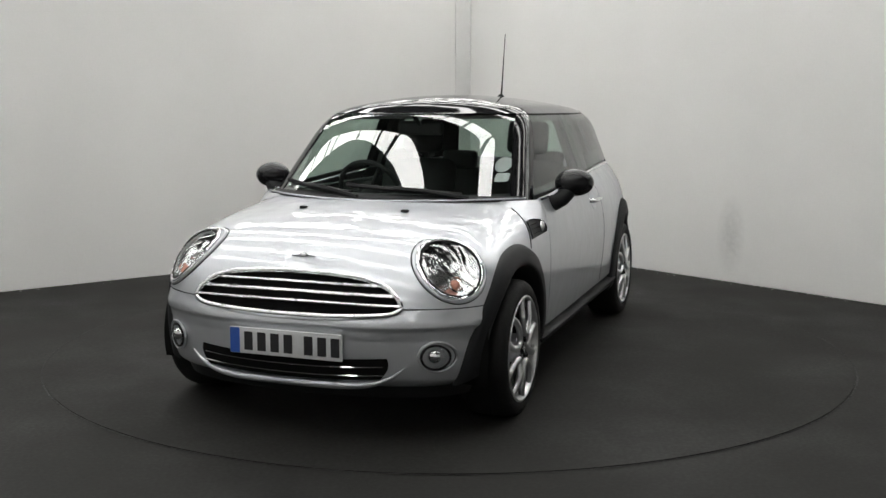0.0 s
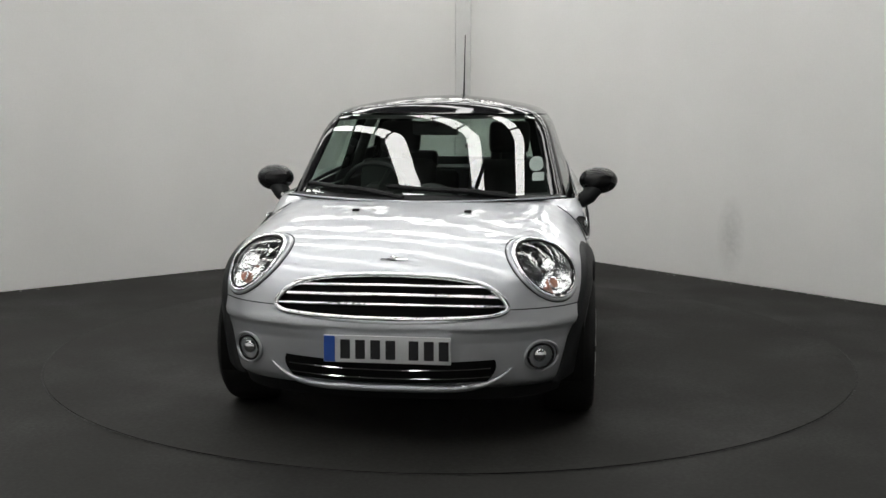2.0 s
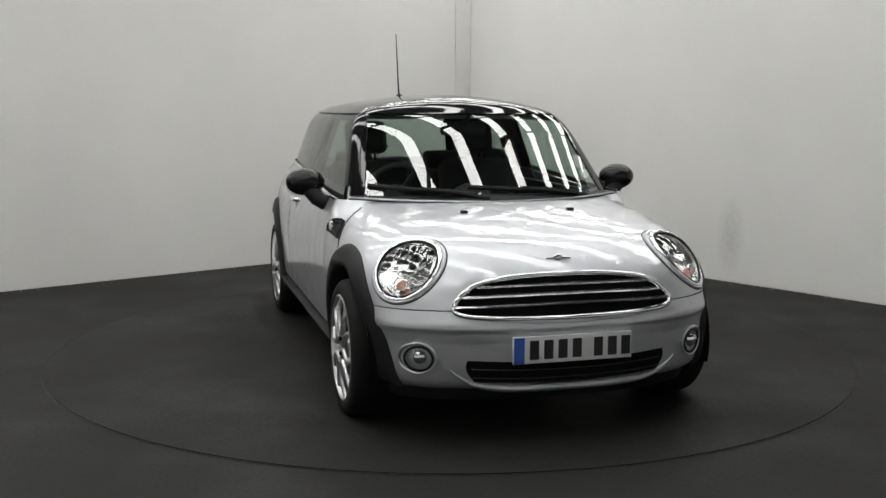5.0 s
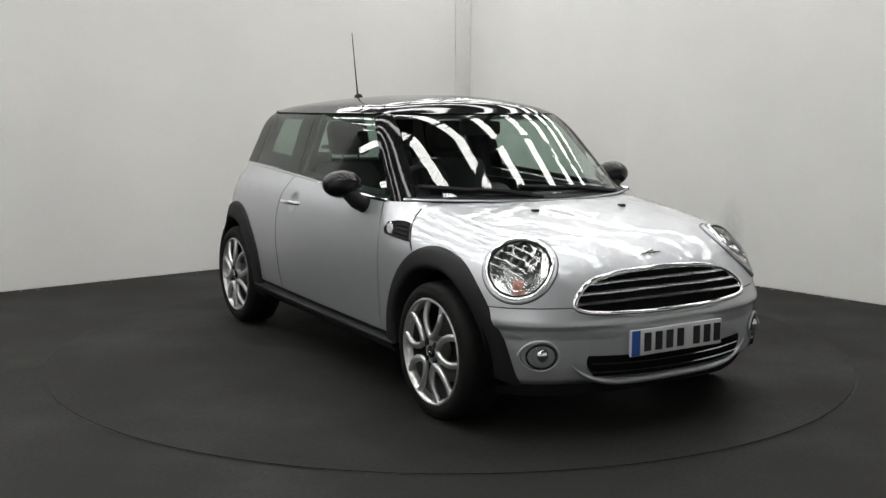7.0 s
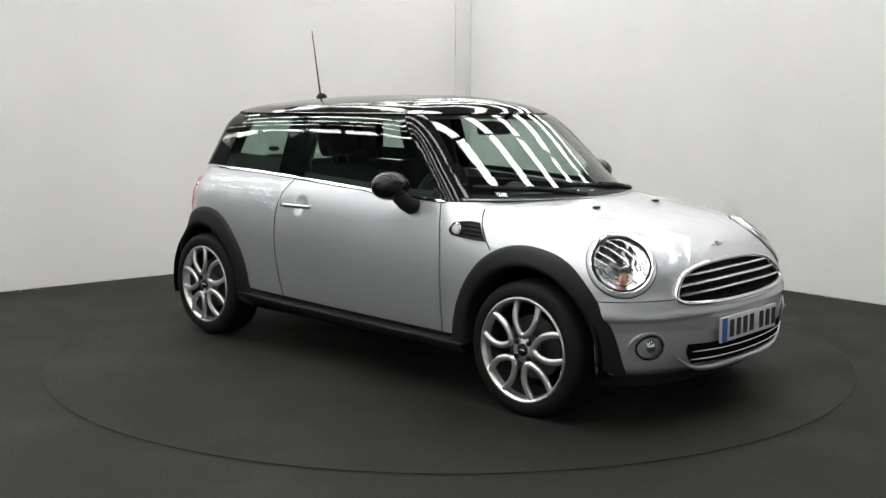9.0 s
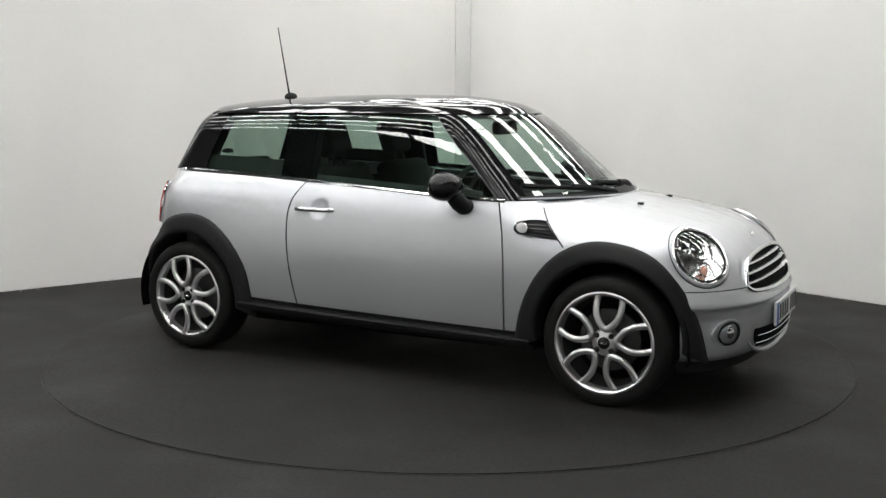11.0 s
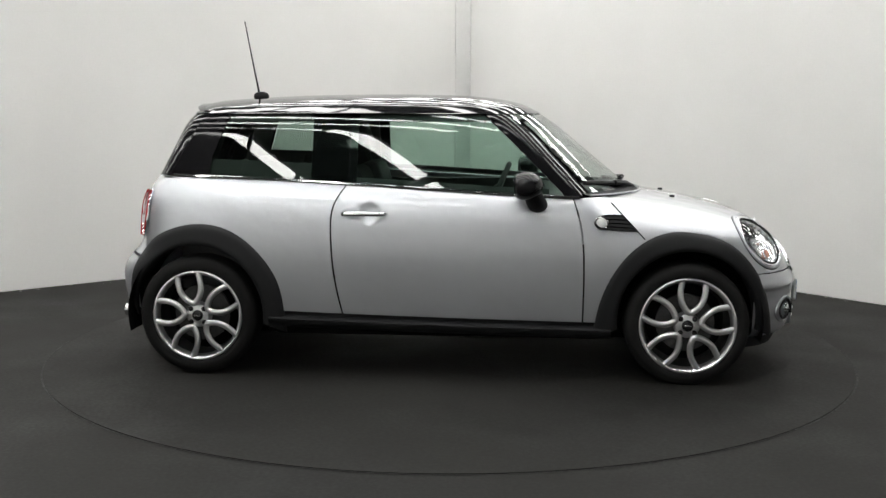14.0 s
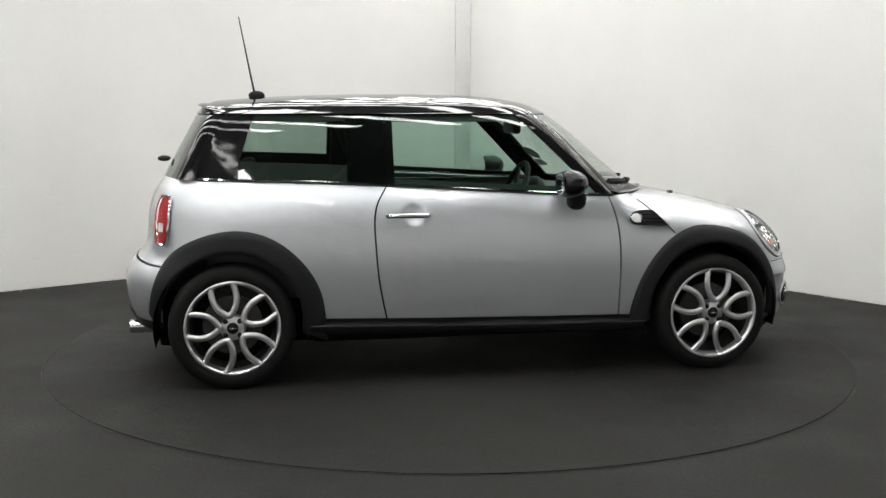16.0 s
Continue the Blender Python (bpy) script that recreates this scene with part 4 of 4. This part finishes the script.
def build_wheel(car, x, s, phase, size=1.0):
    """One wheel: tyre, alloy rim with five tulip-shaped double spokes, brake disc. Its outer face is at -y."""
    wheel = new("wheel")
    wheel.parent = car
    y = -0.812 - (size - 1) * 0.6
    wheel.matrix_basis = pose(x, y * s, HUB_Z - (size - 1) * 0.2, 0, 0, 0 if s == 1 else 180)
    tyre = [(0.222, 0.02), (0.226, 0.004), (0.234, -0.006), (0.252, -0.012), (0.275, -0.010), (0.292, 0.001), (0.302, 0.016), (0.306, 0.035), (0.3065, 0.10), (0.306, 0.165), (0.300, 0.185), (0.28, 0.20), (0.222, 0.19)]
    part("tyre", lathe(tyre, 72), RUBBER, wheel, "black tyre")
    rim = [(0.232, 0.012), (0.231, -0.006), (0.224, -0.009), (0.216, -0.004), (0.210, 0.012), (0.205, 0.03)]
    part("rim", lathe([(r * size, y - (size - 1) * 0.1) for r, y in rim], 72), ALLOY, wheel, "silver alloy rim")
    part("barrel", lathe([(0.2049 * size, 0.03), (0.196, 0.10), (0.20, 0.18)], 64), DARK_METAL, wheel, "dark barrel behind the spokes")
    disc = [(0.0, 0.085), (0.145, 0.085), (0.145, 0.105), (0.0, 0.105)]
    part("brake_disc", lathe(disc, 40), DARK_METAL, wheel, "dark brake disc")
    part("wheel_back", lathe([(0.0, 0.15), (0.2, 0.15)], 32), DARK, wheel)
    part("hub", lathe([(0.0, 0.000), (0.048, 0.001), (0.058, 0.006), (0.064, 0.020), (0.064, 0.05), (0.04, 0.08)], 36), ALLOY, wheel)
    part("hub_cap", lathe([(0.0, -0.010), (0.020, -0.009), (0.028, -0.003), (0.029, 0.008)], 28), GLOSS_BLACK, wheel, "round black hub cap")
    for k in range(5):
        a = radians(phase + 72 * k)
        # one loop: in along one side of the petal, round at the hub, out along the other
        prof = [(0.220, 0.053), (0.198, 0.056), (0.172, 0.058), (0.146, 0.057), (0.120, 0.050), (0.094, 0.036), (0.072, 0.016), (0.064, 0.0)]
        loop = [(r, w) for r, w in prof] + [(r, -w) for r, w in prof[::-1][1:]]
        path = smooth_path([(r * math.cos(a) - w * math.sin(a), 0.004 - 0.010 * min(1, max(0, (0.20 - r) / 0.06)) * (r > 0.0), r * math.sin(a) + w * math.cos(a)) for r, w in [(r * size, w * size) for r, w in loop]], 4)
        part("spoke", flat_rod(path, 0.0155, 0.013), ALLOY, wheel, crease=60)
    for k in range(4):
        b = radians(45 + 90 * k)
        part("bolt", egg((0.048 * math.cos(b), -0.001, 0.048 * math.sin(b)), (0.013, 0.011, 0.013), 6, 10), SEAM, wheel)
    part("cap_mark", block((-0.017, -0.0125, -0.004), (0.017, -0.0085, 0.004), 0.0015, 1), BRIGHT, wheel, "small bright winged mark, plain")
    return wheel


def flat_rod(path, half, deep):
    """A rounded bar along a path that lies in an x-z plane: half wide in that plane, deep along y."""
    bm, rings, n = bmesh.new(), [], 10
    for i, p in enumerate(path):
        way = (path[min(i + 1, len(path) - 1)] - path[max(i - 1, 0)]).normalized()
        side = Vector((way.z, 0, -way.x)).normalized()
        rings.append([bm.verts.new(p + side * (half * math.cos(q * math.tau / n)) + Vector((0, -1, 0)) * (deep * math.sin(q * math.tau / n))) for q in range(n)])
    for one, two in zip(rings, rings[1:]):
        for q in range(n):
            bm.faces.new((one[q], one[(q + 1) % n], two[(q + 1) % n], two[q]))
    bmesh.ops.recalc_face_normals(bm, faces=bm.faces)
    return bm


def smooth_path(pts, times):
    """Corner cutting, ends kept."""
    p = [Vector(q) for q in pts]
    for _ in range(times - 1):
        q = [p[0]]
        for a, b in zip(p, p[1:]):
            q += [a * 0.75 + b * 0.25, a * 0.25 + b * 0.75]
        p = q + [p[-1]]
    return p


def build_inside(car):
    def seat(y):
        s = new("seat")
        s.parent = car
        s.matrix_basis = pose(-0.12, y, 0.42)
        part("cushion", block((-0.25, -0.24, 0), (0.27, 0.24, 0.17), 0.05, 3), FABRIC, s)
        lean = pose(-0.22, 0, 0.10, 0, -18, 0)
        part("backrest", block((-0.07, -0.235, 0), (0.07, 0.235, 0.55), 0.068, 3, lean), FABRIC, s)
        part("headrest", block((-0.05, -0.125, 0.595), (0.05, 0.125, 0.795), 0.049, 5, lean), FABRIC, s)
        for q in (-0.05, 0.05):
            part("headrest_post", tube([lean @ Vector((0, q, 0.52)), lean @ Vector((0, q, 0.64))], 0.007, n=6), DARK_METAL, s)
    seat(0.34)
    seat(-0.34)
    for y in (0.3, -0.3):
        part("rear_seat_back", block((-0.06, -0.27, 0), (0.06, 0.27, 0.46), 0.05, 3, pose(-0.98, y, 0.50, 0, -16, 0)), FABRIC, car, "charcoal rear seat back")
        part("rear_headrest", block((-0.04, -0.12, 0), (0.04, 0.12, 0.12), 0.035, 3, pose(-1.12, y, 0.955, 0, -10, 0)), FABRIC, car)
    part("rear_shelf", block((-1.5, -0.58, 0.93), (-1.16, 0.58, 0.96), 0.01), TRIM, car)
    part("cabin_floor", block((-1.5, -0.70, 0.36), (0.86, 0.70, 0.42), 0.02), DARK, car)
    for y in (1, -1):
        part("door_card", block((-1.35, 0.66 * y - 0.02, 0.42), (0.7, 0.66 * y + 0.02, 0.925), 0.01), TRIM, car)
    # dashboard
    t = np.linspace(-1, 1, 25)
    prof = [(0.46, 0.62), (0.46, 0.80), (0.50, 0.885), (0.58, 0.915), (0.72, 0.915), (0.98, 0.90)]
    g = np.array([[(x - 0.26 * abs(q) ** 2.2 * (1 if x > 0.6 else 0.1), 0.63 * q, z) for q in t] for x, z in prof])
    part("dashboard", sheet(g), TRIM, car, "dark dashboard", 50)
    part("gauge", egg((0.50, 0.0, 0.87), (0.05, 0.12, 0.10)), TRIM, car, "round central gauge housing")
    # right-hand steering wheel
    m = pose(0.27, -0.34, 0.90, 0, -66, 0)
    ring = [m @ Vector((0.178 * math.cos(a * math.tau / 32), 0.178 * math.sin(a * math.tau / 32), 0)) for a in range(32)]
    wheel = part("steering_wheel", tube(ring, 0.015, True, 8), TRIM, car, "black steering wheel")
    part("steering_hub", egg(tuple(m @ Vector((0, 0, -0.01))), (0.03, 0.07, 0.06)), TRIM, wheel)
    for a in (0, 120, 240):
        end = Vector((0.17 * math.cos(radians(a - 90)), 0.17 * math.sin(radians(a - 90)), 0))
        part("steering_spoke", tube([m @ Vector((0, 0, -0.01)), m @ end], 0.013, n=6), TRIM, wheel)
    part("steering_column", tube([m @ Vector((0, 0, -0.01)), (0.52, -0.34, 0.80)], 0.035, n=10), TRIM, wheel)
    mirror = part("cabin_mirror", block((0.33, -0.125, 1.215), (0.375, 0.125, 1.29), 0.02, 3), TRIM, car, "dark cabin mirror behind the windscreen")
    part("mirror_stem", tube([(0.37, 0, 1.27), (0.47, 0, 1.325)], 0.012, n=8), TRIM, mirror)


def build_car():
    car = new("hatchback_car")
    tagged(car, "silver three-door hatchback with black roof and alloy wheels, on the turntable", "car")
    bonnet, bumper, doors = build_shell(car)
    build_cabin(car)
    build_front(car, bonnet, bumper)
    build_sides(car, doors)
    for x, s, phase in ((AXLE, 1, 83), (-AXLE, 1, 103), (AXLE, -1, 75), (-AXLE, -1, 88)):
        build_wheel(car, x, s, phase, 1.03 if x > 0 else 1.0)
    build_inside(car)
    return car


build_hall()
build_flakes()
build_lights()
TURNTABLE = build_turntable()
CAR = build_car()

# ---------- motion: the table carries the car round at an even pace after a soft start ----------
SPIN = [(0, -110.4), (0.5, -108.2), (1.0, -104.6)] + [(t, -93.15 + (t - 2.5) * 7.696) for t in (1.5, 2.5, 4, 5, 6, 7, 8, 9, 10, 11, 12, 13, 14, 15, 16)]


def motions():
    walk(CAR, [(t, pose(0, 0, 0, 0, 0, a) @ pose(0.0077, -0.0294, 0.004)) for t, a in SPIN])
    walk(TURNTABLE, [(t, pose(0, 0, 0, 0, 0, a + 110)) for t, a in SPIN])


motions()
